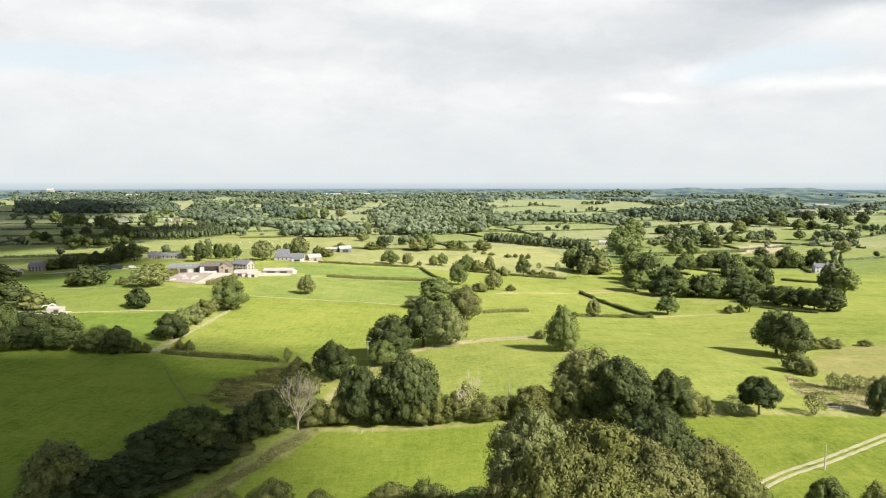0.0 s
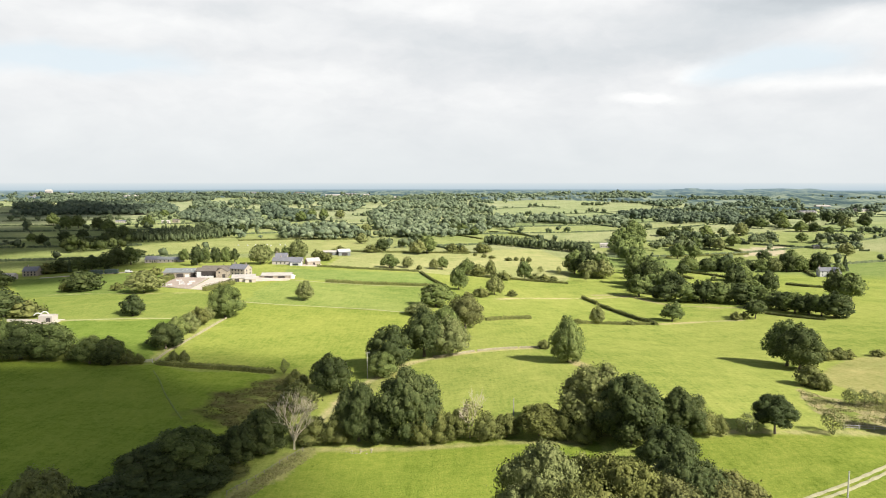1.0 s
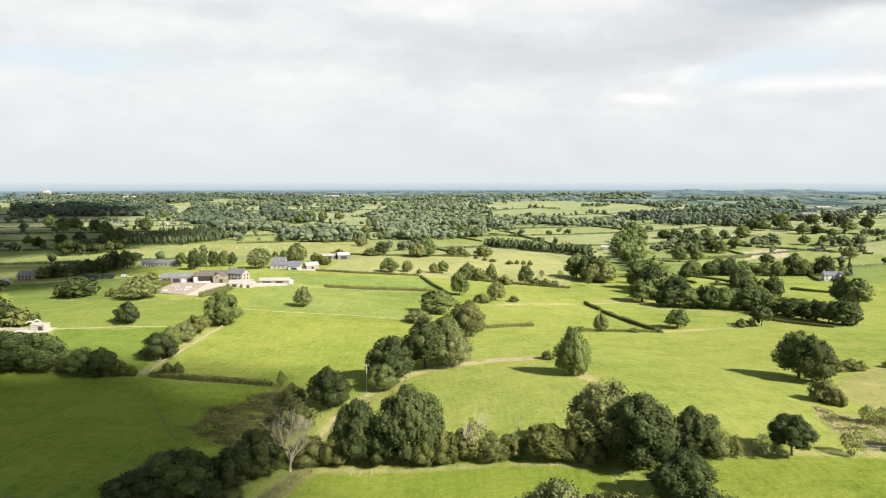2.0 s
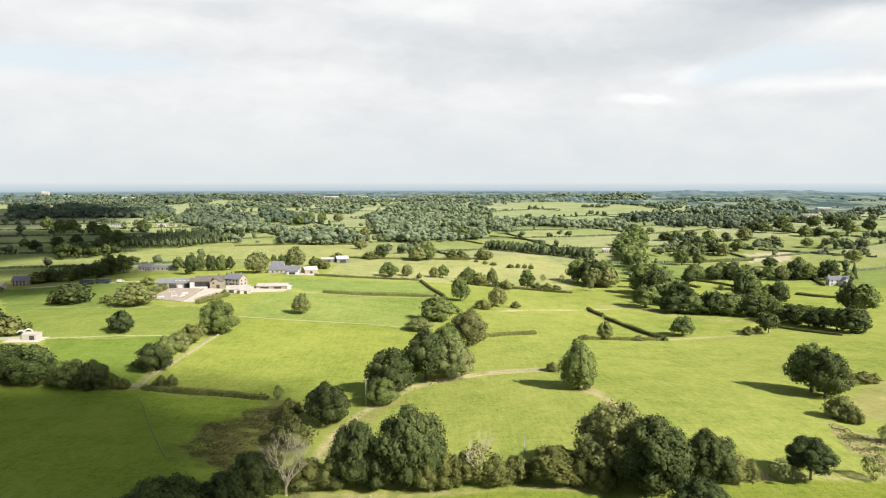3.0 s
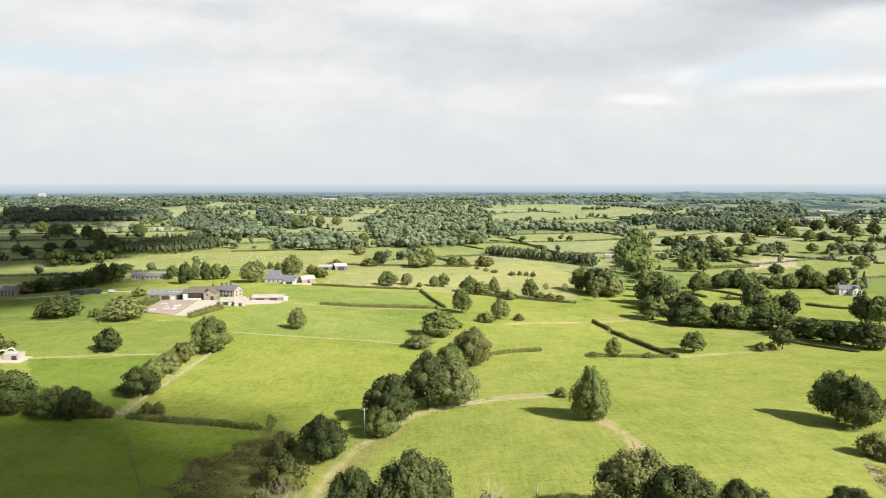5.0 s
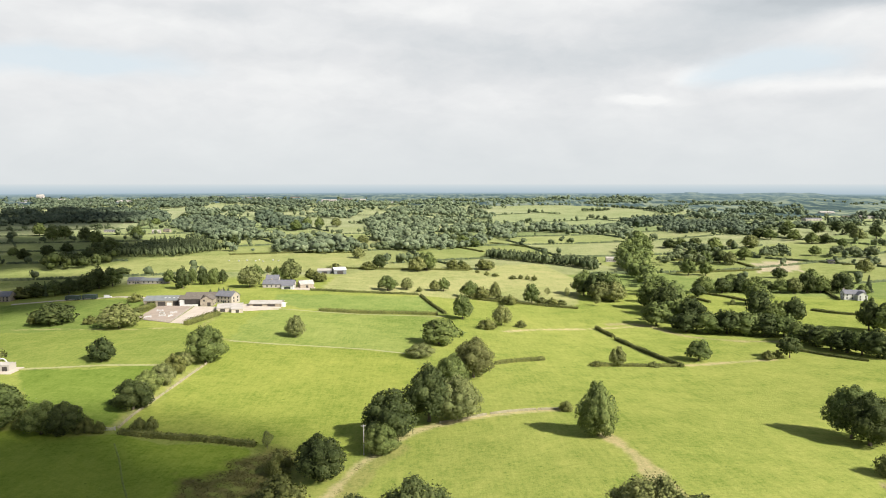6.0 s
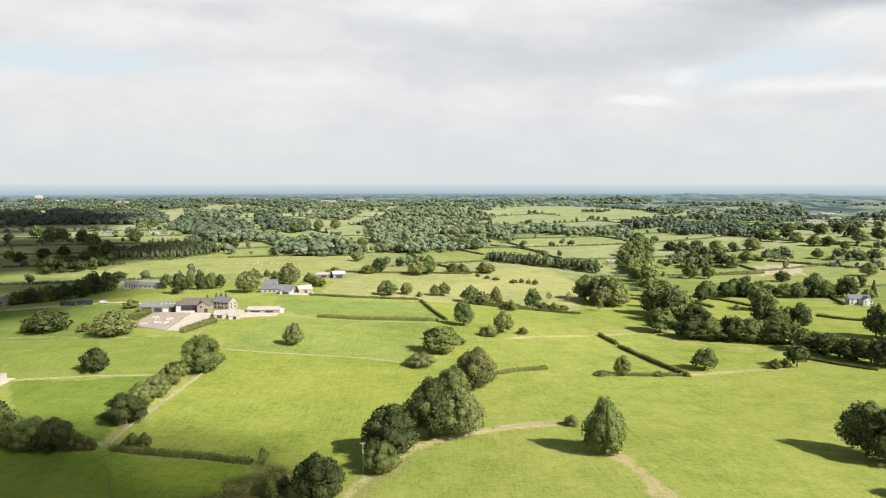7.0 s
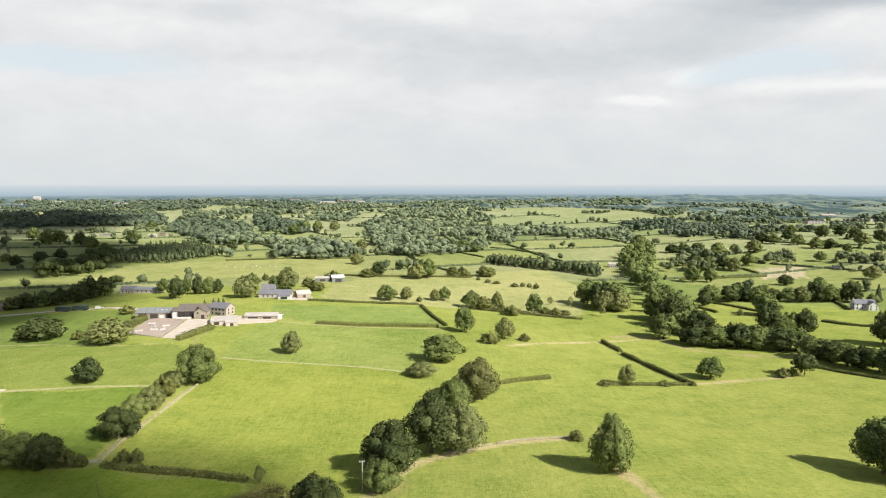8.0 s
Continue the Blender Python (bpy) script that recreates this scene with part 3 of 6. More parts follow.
def trunk_mesh(name, mat, seed, tall, wide, thick, limbs=6, start=0.22, spread=0.75):
    """A trunk that forks into rising limbs."""
    rng = np.random.default_rng(seed)
    lean = rng.normal(0, 0.02, 2) * tall
    top = np.array([lean[0], lean[1], tall * 0.72])
    path = [np.array([0, 0, -0.5]), np.array([0, 0, 0.06 * tall]), top * 0.5 + rng.normal(0, 0.02, 3) * tall * (1, 1, 0), top]
    pieces = [tube(path, [thick * 1.5, thick, thick * 0.7, thick * 0.15], 8)]
    for k in range(limbs):
        a = 2 * math.pi * (k + rng.uniform(-0.3, 0.3)) / limbs
        h = tall * rng.uniform(start, 0.5)
        out = wide * 0.5 * spread * rng.uniform(0.7, 1.0)
        rise = tall * rng.uniform(0.14, 0.34)
        p0 = np.array([lean[0] * h / tall, lean[1] * h / tall, h])
        p1 = p0 + np.array([math.cos(a) * out * 0.45, math.sin(a) * out * 0.45, rise * 0.65])
        p2 = p0 + np.array([math.cos(a + 0.2) * out, math.sin(a + 0.2) * out, rise * 1.05])
        pieces.append(tube([p0, p1, p2], [thick * 0.45, thick * 0.3, thick * 0.06], 5))
    return mesh_of(name, *joined(pieces), mat, True)


def bare_mesh(name, mat, seed, tall, wide, thick, levels=5, splits=3):
    """A leafless tree: limbs that fork again and again into fine twigs."""
    rng = np.random.default_rng(seed)
    pieces = []

    def grow(p, way, length, r, level):
        bend = unit(way + rng.normal(0, 0.14, 3) + (0, 0, 0.06))
        q = p + way * length * 0.5
        e = q + bend * length * 0.5
        pieces.append(tube([p, q, e], [r, r * 0.8, r * 0.55], 6 if level < 2 else 3))
        if level >= levels:
            return
        for k in range(splits + (level == 0) * 3):
            turn = 2.4 * k + rng.uniform(-0.6, 0.6) + level
            out = np.array([math.cos(turn), math.sin(turn), 0])
            base = p + (e - p) * rng.uniform(0.55 if level else 0.7, 1.0)
            grow(base, unit(bend * 0.9 + out * rng.uniform(0.45, 1.0) * wide / tall + (0, 0, 0.12)), length * rng.uniform(0.60, 0.84) * (2.3 if level == 0 else 1), max(r * 0.52, 0.024), level + 1)

    grow(np.array([0, 0, -0.3]), np.array([0.03, 0, 1.0]), tall * 0.14, thick, 0)
    verts, faces = joined(pieces)
    points = np.array(verts)
    points *= (wide / 2 / np.quantile(np.hypot(points[:, 0], points[:, 1]), 0.97),) * 2 + (tall / points[:, 2].max(),)
    return mesh_of(name, points.tolist(), faces, mat)


def conifer_mesh(name, mat, seed, wide, tall, leaves, size):
    rng = np.random.default_rng(seed)
    h = 1 - np.sqrt(rng.random(leaves))
    a = rng.uniform(0, 2 * math.pi, leaves)
    tier = 1 - 0.35 * ((h * 9) % 1)
    r = (1 - h) * wide / 2 * tier * rng.uniform(0.8, 1.1, leaves)
    p = np.stack([np.cos(a) * r, np.sin(a) * r, tall * (0.08 + 0.92 * h)], 1)
    out = np.stack([np.cos(a), np.sin(a), np.full(leaves, 0.35)], 1)
    verts, quads = leaf_quads(p, unit(out), size, rng)
    ring = [(math.cos(k) * wide * 0.36, math.sin(k) * wide * 0.36, tall * 0.1) for k in np.linspace(0, 2 * math.pi, 9)[:-1]]
    o = len(verts)
    faces = quads.tolist() + [(o + k, o + (k + 1) % 8, o + 8) for k in range(8)]
    return mesh_of(name, verts.tolist() + ring + [(0, 0, tall * 0.93)], faces, mat)


# Each kind of tree is modelled 14 m high and 12 m wide (bushes 5 by 6) in a few shapes, near and farther off.
LABELS = {
    "round": "full leafy green broadleaved tree standing in pasture", "dark": "dark green dense broadleaved tree on field edge",
    "pale": "pale grey-green tree with an open airy crown", "olive": "yellowing olive-green leafy tree in the hedge",
    "russet": "large tree with brown-green early autumn leaves", "bush": "dense rounded hawthorn bush growing in a hedge line",
    "conifer": "small dark pointed conifer", "tall": "tall upright green tree with leaves to the ground", "high_pale": "tall airy pale green tree in a dense copse", "high_olive": "tall olive-green tree in a dense copse",
    "high_dark": "tall dark green tree in a dense copse", "high_russet": "tall brownish green tree in a dense copse",
    "stem": "dark round-headed tree on a clear short trunk",
    "sapling": "slender young tree with thin sparse leaves", "birch": "half-dead pale tree with bare bleached branches",
}
LEAVES = {"round": 13000, "dark": 13000, "pale": 12000, "olive": 12000, "russet": 13000, "bush": 4300, "tall": 13000, "stem": 12000, "high_pale": 12000, "high_olive": 12000, "high_dark": 12000, "high_russet": 12000}
SHAPES = {}


def tree_shape(kind, variant, tier):
    """The trunk and crown of one shape of a kind; tier 3 is for the nearest trees, then 0, 1 and 2 for the farthest."""
    key = (kind, variant, tier)
    if key in SHAPES:
        return SHAPES[key]
    seed = sum(map(ord, kind)) * 7 + variant * 31 + tier
    look_of = {"high_pale": "pale", "high_olive": "olive", "high_dark": "dark", "high_russet": "russet", "tall": "round", "stem": "dark", "sapling": "pale", "birch": "olive"}.get(kind, kind)
    mat = LEAF[look_of]
    count = int(LEAVES.get(kind, 1000) * (1.12, 0.52, 0.13, 2.0)[tier])
    grow = (0.82, 1.2, 2.3, 0.62)[tier]
    boughs, twigs = ((20, 210), (18, 110), (12, 30), (24, 300))[tier]
    if kind == "conifer":
        made = (trunk_mesh("trunk", BARK, seed, 8, 2, 0.14, 0), conifer_mesh("crown", mat, seed, 6, 14, (1500, 800, 500, 1500)[tier], 0.7))
    elif kind == "bush":
        made = (trunk_mesh("trunk", BARK, seed, 3.5, 3, 0.12, 5, 0.1), crown_mesh("crown", mat, seed, 6, 5, 0.0, 11, (44, 30, 12, 44)[tier], count, 0.17 * grow, 0.72, 0.0, 0.0, 0.34, 0.03))
    elif kind == "sapling":
        made = (trunk_mesh("trunk", BARK, seed, 11, 6, 0.16, 7, 0.25), crown_mesh("crown", mat, seed, 9, 14, 1.5, 9, 30, 1500, 0.42, 0.0, 0, 0.3, 0.5, 0.06))
    elif kind == "birch":
        made = (bare_mesh("trunk", DEAD_BARK, seed, 14, 8, 0.26, 5, 3), crown_mesh("crown", LEAF["olive"], seed, 9, 10.5, 1.0, 9, 24, 900, 0.36, 0.0, 0, 0.4, 0.4, 0.06))
    elif kind == "pale":
        made = (trunk_mesh("trunk", BARK, seed, 14, 12, 0.3, 9, 0.16, 0.9), crown_mesh("crown", mat, seed, 12, 14, 0.3, boughs + 6, twigs, count, 0.26 * grow, 0.60, 0.6, 0.14, 0.45, 0.025))
    elif kind.startswith("high_"):
        made = (trunk_mesh("trunk", BARK, seed, 13, 9, 0.3, 7, 0.3), crown_mesh("crown", mat, seed, 12, 14, 5.6, boughs + 4, twigs, count, 0.24 * grow, 0.62, 0.3, 0.06, 0.50, 0.016))
    elif kind == "stem":
        made = (trunk_mesh("trunk", BARK, seed, 13, 11, 0.4, 7, 0.2), crown_mesh("crown", mat, seed, 12, 14, 2.6, boughs, twigs, count, 0.26 * grow, 0.66, 0.3, 0.08, 0.52, 0.015, 0.24))
    elif kind == "tall":
        made = (trunk_mesh("trunk", BARK, seed, 14, 9, 0.35), crown_mesh("crown", mat, seed, 12, 14, 0.0, boughs + 4, twigs, count, 0.27 * grow, 0.64, 0.5, 0.08, 0.38, 0.025, 0.44))
    else:
        made = (trunk_mesh("trunk", BARK, seed, 14, 12, 0.42, 8), crown_mesh("crown", mat, seed, 12, 14, 0.5, boughs, twigs, count, 0.26 * grow, 0.64, 0.4, 0.05, 0.47, 0.012))
    SHAPES[key] = made
    return made


TREE_RNG = random.Random(11)


def plant(kind, x, y, tall, wide, group, label=""):
    away = math.hypot(x, y)
    tier = 3 if away < 118 else 0 if away < 190 else 1 if away < 360 else 2
    variant = TREE_RNG.randrange(3 if kind in ("round", "dark", "bush") else 2)
    trunk, crown = tree_shape(kind, variant, tier)
    nominal = {"bush": (6, 5), "conifer": (6, 14), "sapling": (9, 14), "birch": (9, 14)}.get(kind, (12, 14))
    name = {"bush": "bush", "conifer": "conifer", "sapling": "young_tree", "birch": "dying_tree"}.get(kind, "tree")
    ob = new(name)
    ob.matrix_basis = Matrix.LocRotScale((x, y, float(height(x, y)) - 0.1), Euler((0, 0, TREE_RNG.uniform(0, 6.28))), (wide / nominal[0], wide / nominal[0], tall / nominal[1]))
    tagged(ob, label or LABELS[kind], "bush" if kind == "bush" else "tree", group)
    part("trunk", trunk, ob)
    part("crown", crown, ob)
    return ob


SLOPE_TREES = [
    ("dark", 651.5, 1173.0, 19.3, 21), ("dark", 692.5, 1189.3, 19.6, 19.6), ("dark", 675.1, 1121.5, 20.3, 20.3), ("pale", 633.0, 1036.2, 18.7, 21),
    ("dark", 678.9, 1062.6, 20.9, 21), ("round", 548.0, 1009.7, 16.5, 21), ("dark", 565.9, 1004.8, 13.9, 21), ("round", 564.9, 963.3, 11.8, 12.6),
    ("dark", 568.5, 1126.3, 17.6, 21), ("round", 522.3, 1081.4, 15.9, 21), ("dark", 514.7, 1102.1, 17.2, 21), ("round", 546.4, 1056.8, 16.5, 19.1),
    ("round", 484.8, 890.4, 13.0, 14.5), ("round", 386.0, 969.7, 19.0, 21), ("dark", 373.0, 1007.0, 14.8, 18.1), ("round", 358.2, 1022.6, 13.4, 16.8),
]
SLOPE_TREES += [
    ("dark", 338.4, 1014.3, 13.2, 19.9), ("pale", 426.0, 1005.3, 11.5, 13.2), ("pale", 446.0, 987.1, 19.3, 21), ("round", 391.2, 887.7, 15.9, 18.8),
    ("dark", 352.3, 869.7, 17.0, 18.4), ("round", 331.0, 864.5, 16.1, 16.9), ("dark", 314.3, 866.8, 19.7, 18.3), ("pale", 356.4, 850.4, 16.6, 15.2),
]
FAR_LEFT_TREES = [
    ("round", -692.1, 1173.2, 22.0, 21), ("round", -623.3, 1092.4, 22.0, 21), ("round", -614.1, 1112.1, 22.0, 21), ("dark", -570.5, 1093.0, 19.6, 19.6),
    ("round", -516.4, 1020.4, 19.9, 21), ("round", -462.2, 955.0, 15.4, 20.1), ("dark", -492.3, 858.8, 13.1, 15.2), ("dark", -481.8, 883.9, 14.3, 15.7),
    ("dark", -500.4, 823.8, 11.9, 14.6), ("round", -535.8, 859.8, 10.4, 12.5), ("round", -507.2, 1134.9, 20.4, 21), ("round", -440.1, 939.5, 9.1, 12.2),
    ("dark", -311.0, 1024.8, 14.2, 13.4), ("round", -280.6, 1413.0, 22.0, 21), ("round", -255.7, 1417.2, 22.0, 21), ("pale", -226.9, 1456.5, 19.3, 21),
]
FAR_LEFT_TREES += [
    ("round", -283.8, 1321.0, 22.0, 21), ("dark", -444.5, 896.6, 8.7, 10.1), ("round", -611.4, 1451.5, 15.6, 19.2), ("dark", -595.8, 1565.4, 18.1, 21),
    ("round", 32.6, 1055.9, 15.5, 21), ("dark", 15.0, 1036.7, 13.5, 18.6), ("round", 48.2, 1024.1, 13.4, 16.7), ("pale", -123.0, 1058.1, 13.8, 17.3),
    ("round", 646.6, 1263.1, 16.7, 21), ("dark", 325.6, 1136.6, 14.9, 21),
]
FRONT_COPSE = [
    ("high_pale", 13.8, 97.0, 27.2, 13.4), ("high_olive", 24.1, 94.0, 25.4, 16.5), ("high_olive", 15.4, 86.0, 25.6, 13.0), ("high_dark", 37.3, 104.0, 22.0, 12.6),
    ("high_russet", 42.4, 102.0, 19.7, 14.2), ("high_russet", 29.4, 90.0, 23.7, 14.9), ("high_olive", 43.6, 96.0, 18.1, 11.7), ("high_russet", 9.9, 88.0, 21.5, 10.0),
    ("high_olive", 20.9, 83.0, 24.7, 15.2), ("high_pale", 20.1, 100.0, 23.5, 10.3), ("dark", 47.4, 142.0, 11.4, 12.0), ("bush", 15.8, 120.2, 4.9, 9.7),
    ("bush", 48.4, 152.8, 3.5, 5.4), ("round", 6.9, 115.7, 5.7, 11.5), ("bush", -2.6, 118.7, 7.2, 8.5), ("bush", -10.2, 120.7, 5.4, 9.8),
    ("bush", -33.1, 120.9, 6.5, 8.7), ("bush", -24.0, 118.9, 5.3, 7.5), ("bush", -41.6, 120.2, 4.9, 7.6), ("round", 68.3, 111.4, 8.1, 6.6),
    ("bush", 75.3, 109.2, 8.1, 5.9),
]
DARK_DELL = [
    ("dark", -57.7, 144.0, 3.9, 15.8), ("dark", -61.1, 134.0, 3.0, 13.7), ("dark", -52.7, 148.0, 2.5, 9.6),
    ("dark", -64.8, 127.0, 3.9, 14.0), ("round", -63.8, 148.0, 5.7, 11.8), ("bush", -49.7, 153.0, 1.4, 8.9),
    ("round", -60.9, 153.0, 10.7, 15.7), ("dark", -65.9, 147.0, 8.4, 14.7), ("dark", -54.9, 152.0, 5.2, 10.4), ("dark", -67.0, 137.0, 5.7, 12.9),
    ("dark", -69.4, 129.0, 6.8, 13.5), ("pale", -75.8, 124.0, 12.2, 12.6), ("dark", -50.2, 160.0, 8.8, 9.7), ("dark", -45.5, 166.0, 11.3, 11.2),
    ("dark", -60.9, 141.0, 4.3, 12.8), ("bush", -56.3, 146.0, 1.9, 9.6), ("dark", -71.0, 121.0, 6.0, 11.7), ("bush", -34.5, 173.5, 6.9, 10.8),
    ("bush", -28.1, 172.2, 8.0, 7.6), ("bush", -44.4, 202.0, 8.1, 12.5), ("olive", -45.6, 181.3, 7.3, 6.4), ("bush", -50.5, 224.0, 7.0, 7.9),
]
STREAM_TREES = [
    ("dark", -22.6, 173.0, 16.2, 11.5), ("dark", -9.6, 172.6, 19.2, 16.4), ("dark", -17.4, 171.0, 10.2, 9.0), ("dark", -37.6, 218.8, 13.0, 13.2),
    ("dark", -20.8, 249.0, 16.0, 16.2), ("round", -22.4, 237.0, 9.2, 10.2), ("dark", -8.0, 263.0, 20.0, 16.6), ("pale", 1.6, 262.5, 16.0, 15.2),
    ("round", 0.7, 305.3, 13.4, 12.6), ("russet", 10.3, 319.8, 17.6, 17.4), ("round", -4.5, 388.7, 13.5, 21), ("pale", -13.9, 356.8, 6.6, 13.2),
    ("sapling", -59.1, 244.2, 6.0, 3.1), ("round", 11.0, 472.2, 16.5, 12.4), ("pale", 35.4, 457.5, 13.4, 11.9), ("bush", 25.4, 441.7, 6.4, 11.5),
    ("bush", 47.3, 454.1, 4.7, 7.0),
]
HEDGE_BUSHES = [
    ("bush", -2.1, 169.8, 8.5, 7.8), ("olive", 2.4, 170.1, 7.4, 6.9), ("birch", 6.3, 170.3, 13.5, 8.7), ("bush", 10.2, 168.9, 7.2, 7.5),
    ("olive", 15.6, 169.4, 5.9, 6.6), ("olive", 24.0, 168.1, 8.6, 11.3), ("bush", 29.5, 165.8, 7.6, 8.2), ("bush", -5.8, 168.6, 8.0, 6.0),
    ("bush", 34.0, 162.6, 6.9, 7.2),
]
HILL_TREES = [
    ("tall", 44.3, 238.5, 16.4, 11.6), ("bush", 40.3, 267.5, 3.9, 4.7), ("pale", 38.4, 168.5, 17.6, 17.4), ("dark", 44.6, 160.5, 16.7, 15.9),
    ("dark", 58.0, 163.2, 12.1, 11.5), ("bush", 63.3, 163.9, 7.4, 7.5), ("bush", 67.6, 163.8, 5.0, 4.4), ("sapling", 73.7, 162.8, 5.4, 5.0),
    ("stem", 81.1, 163.4, 9.8, 9.8), ("sapling", 95.0, 163.0, 5.8, 4.8), ("dark", 112.3, 163.6, 9.9, 6.7), ("round", 124.4, 240.0, 16.6, 15.6),
    ("dark", 125.0, 232.5, 15.6, 15.0), ("bush", 113.5, 205.3, 6.7, 9.0), ("bush", 115.3, 201.4, 4.4, 4.6), ("bush", 145.4, 252.6, 4.4, 5.8),
]
HILL_TREES += [
    ("bush", 152.2, 255.9, 4.8, 7.6), ("bush", 157.3, 256.8, 3.8, 5.0), ("bush", 172.0, 262.0, 2.8, 5.5), ("sapling", 112.9, 185.2, 5.0, 3.6),
    ("sapling", 116.6, 184.4, 4.9, 3.9), ("sapling", 120.4, 184.8, 4.6, 3.6), ("sapling", 125.3, 186.5, 4.0, 3.6),
]
LEFT_TREES = [
    ("round", -112.4, 339.6, 16.5, 17.2), ("dark", -156.9, 333.5, 10.4, 11.0), ("pale", -82.3, 392.5, 12.0, 9.6), ("dark", -227.9, 419.2, 12.9, 21),
    ("bush", -241.8, 424.3, 8.1, 8.8), ("pale", -182.3, 402.2, 13.8, 20.3), ("bush", -205.7, 416.0, 5.0, 7.2), ("dark", -116.9, 277.5, 11.5, 13.2), ("round", -118.1, 292.1, 10.3, 10.8), ("pale", -117.9, 306.1, 9.4, 9.4),
    ("olive", -118.0, 319.1, 9.3, 8.4), ("bush", -105.0, 255.8, 5.2, 5.0), ("bush", -101.5, 256.9, 5.2, 4.6), ("pale", -118.4, 331.8, 6.7, 6.7),
    ("round", -134.8, 251.2, 10.3, 11.9), ("dark", -128.1, 252.3, 10.3, 11.9), ("bush", -121.7, 253.0, 5.5, 6.2), ("bush", -117.2, 253.7, 4.2, 4.0),
]
LEFT_TREES += [
    ("round", -153.1, 256.3, 13.9, 19.3), ("dark", -163.4, 254.9, 15.2, 20.5), ("round", -170.5, 250.9, 16.5, 15.4), ("bush", -142.6, 256.3, 6.2, 7.6),
    ("dark", -219.5, 329.8, 13.6, 20.1), ("bush", -206.6, 328.3, 8.3, 16.0), ("dark", -318.8, 471.4, 12.1, 20.5),
]
FARM_TREES = [
    ("round", -235.1, 598.8, 12.3, 9.4), ("dark", -208.5, 560.3, 16.3, 12.2), ("round", -214.1, 596.5, 12.3, 7.5), ("dark", -200.1, 582.6, 13.3, 9.1),
    ("round", -192.0, 584.3, 13.3, 10.1), ("dark", -185.5, 586.5, 11.6, 8.3), ("pale", -154.7, 558.5, 17.0, 17.4), ("round", -170.1, 631.0, 11.9, 13.0),
    ("round", -145.2, 612.9, 11.6, 11.6), ("pale", -134.4, 614.7, 18.9, 17.4), ("bush", -172.9, 687.3, 7.1, 6.6), ("bush", -109.3, 609.0, 9.0, 14.4),
    ("bush", -121.8, 636.0, 9.0, 10.1), ("conifer", -167.5, 523.9, 5.3, 3.3), ("conifer", -163.8, 523.7, 5.3, 3.7), ("conifer", -160.5, 523.5, 5.3, 3.7),
    ("conifer", -174.2, 524.6, 4.1, 3.3), ("bush", -110.6, 707.6, 8.5, 16.9),
]
BARN_HEDGE = [
    ("dark", -287.6, 584.6, 16.9, 20.1), ("round", -281.3, 594.6, 15.9, 15.9), ("dark", -288.8, 565.7, 13.2, 15.0), ("dark", -295.7, 554.8, 12.9, 14.7),
    ("round", -304.9, 552.0, 11.5, 17.2), ("dark", -316.9, 547.1, 10.5, 17.0), ("bush", -326.3, 541.9, 9.0, 16.9), ("dark", -313.6, 679.6, 7.0, 14.0),
    ("conifer", -308.3, 545.0, 13.3, 4.2), ("bush", -217.8, 498.9, 6.0, 10.0),
]
FIELD_TREES = [
    ("round", -47.1, 579.7, 12.2, 15.5), ("pale", -32.2, 592.6, 10.3, 9.3), ("round", -0.9, 600.6, 11.4, 10.4), ("pale", -8.5, 597.5, 9.5, 8.5),
    ("bush", -21.3, 586.0, 4.6, 4.6), ("round", -18.0, 738.5, 20.1, 21), ("pale", -27.7, 727.4, 16.3, 17.5), ("dark", -69.5, 752.5, 14.5, 14.5),
    ("bush", -79.5, 733.3, 8.8, 17.6), ("bush", 12.0, 753.4, 9.6, 13.3), ("bush", 22.4, 755.6, 8.4, 12.1), ("bush", 45.9, 761.6, 12.0, 21),
    ("pale", -104.5, 851.0, 13.7, 15.1), ("round", 68.9, 558.9, 15.9, 12.3), ("pale", 41.1, 572.1, 14.5, 9.0), ("round", 20.1, 573.5, 14.0, 13.5),
]
FIELD_TREES += [
    ("bush", 29.7, 569.9, 10.0, 17.9), ("bush", 50.0, 550.4, 7.5, 13.0), ("bush", 85.8, 557.1, 5.5, 8.8), ("pale", 83.9, 359.9, 10.1, 7.5),
    ("round", 130.8, 377.0, 10.9, 12.5), ("bush", 167.2, 377.2, 5.0, 6.2), ("bush", 172.9, 378.9, 4.5, 5.7), ("stem", 179.5, 379.3, 11.4, 11.4),
    ("sapling", 120.4, 555.0, 8.8, 5.2), ("bush", 72.4, 356.9, 2.8, 5.6), ("bush", 102.0, 361.6, 2.6, 6.0),
]
RIVER_WOOD = [
    ("round", 120.9, 605.9, 21.6, 21), ("dark", 129.0, 590.7, 22.0, 21), ("round", 138.4, 585.6, 22.0, 21), ("pale", 128.9, 580.4, 15.9, 18.3),
    ("pale", 139.0, 575.5, 16.7, 18.1), ("round", 158.2, 538.0, 22.0, 21), ("dark", 159.8, 512.9, 22.0, 20.0), ("round", 163.1, 494.8, 19.1, 21),
    ("dark", 168.3, 483.8, 17.2, 18.8), ("round", 141.9, 477.9, 16.6, 18.5), ("dark", 155.0, 459.2, 12.7, 19.8), ("round", 166.8, 453.4, 13.8, 17.5),
    ("dark", 177.7, 450.6, 15.2, 17.3), ("round", 187.9, 446.5, 14.4, 20.6), ("dark", 197.5, 441.7, 13.9, 20.4), ("round", 206.5, 436.5, 13.2, 16.7),
]
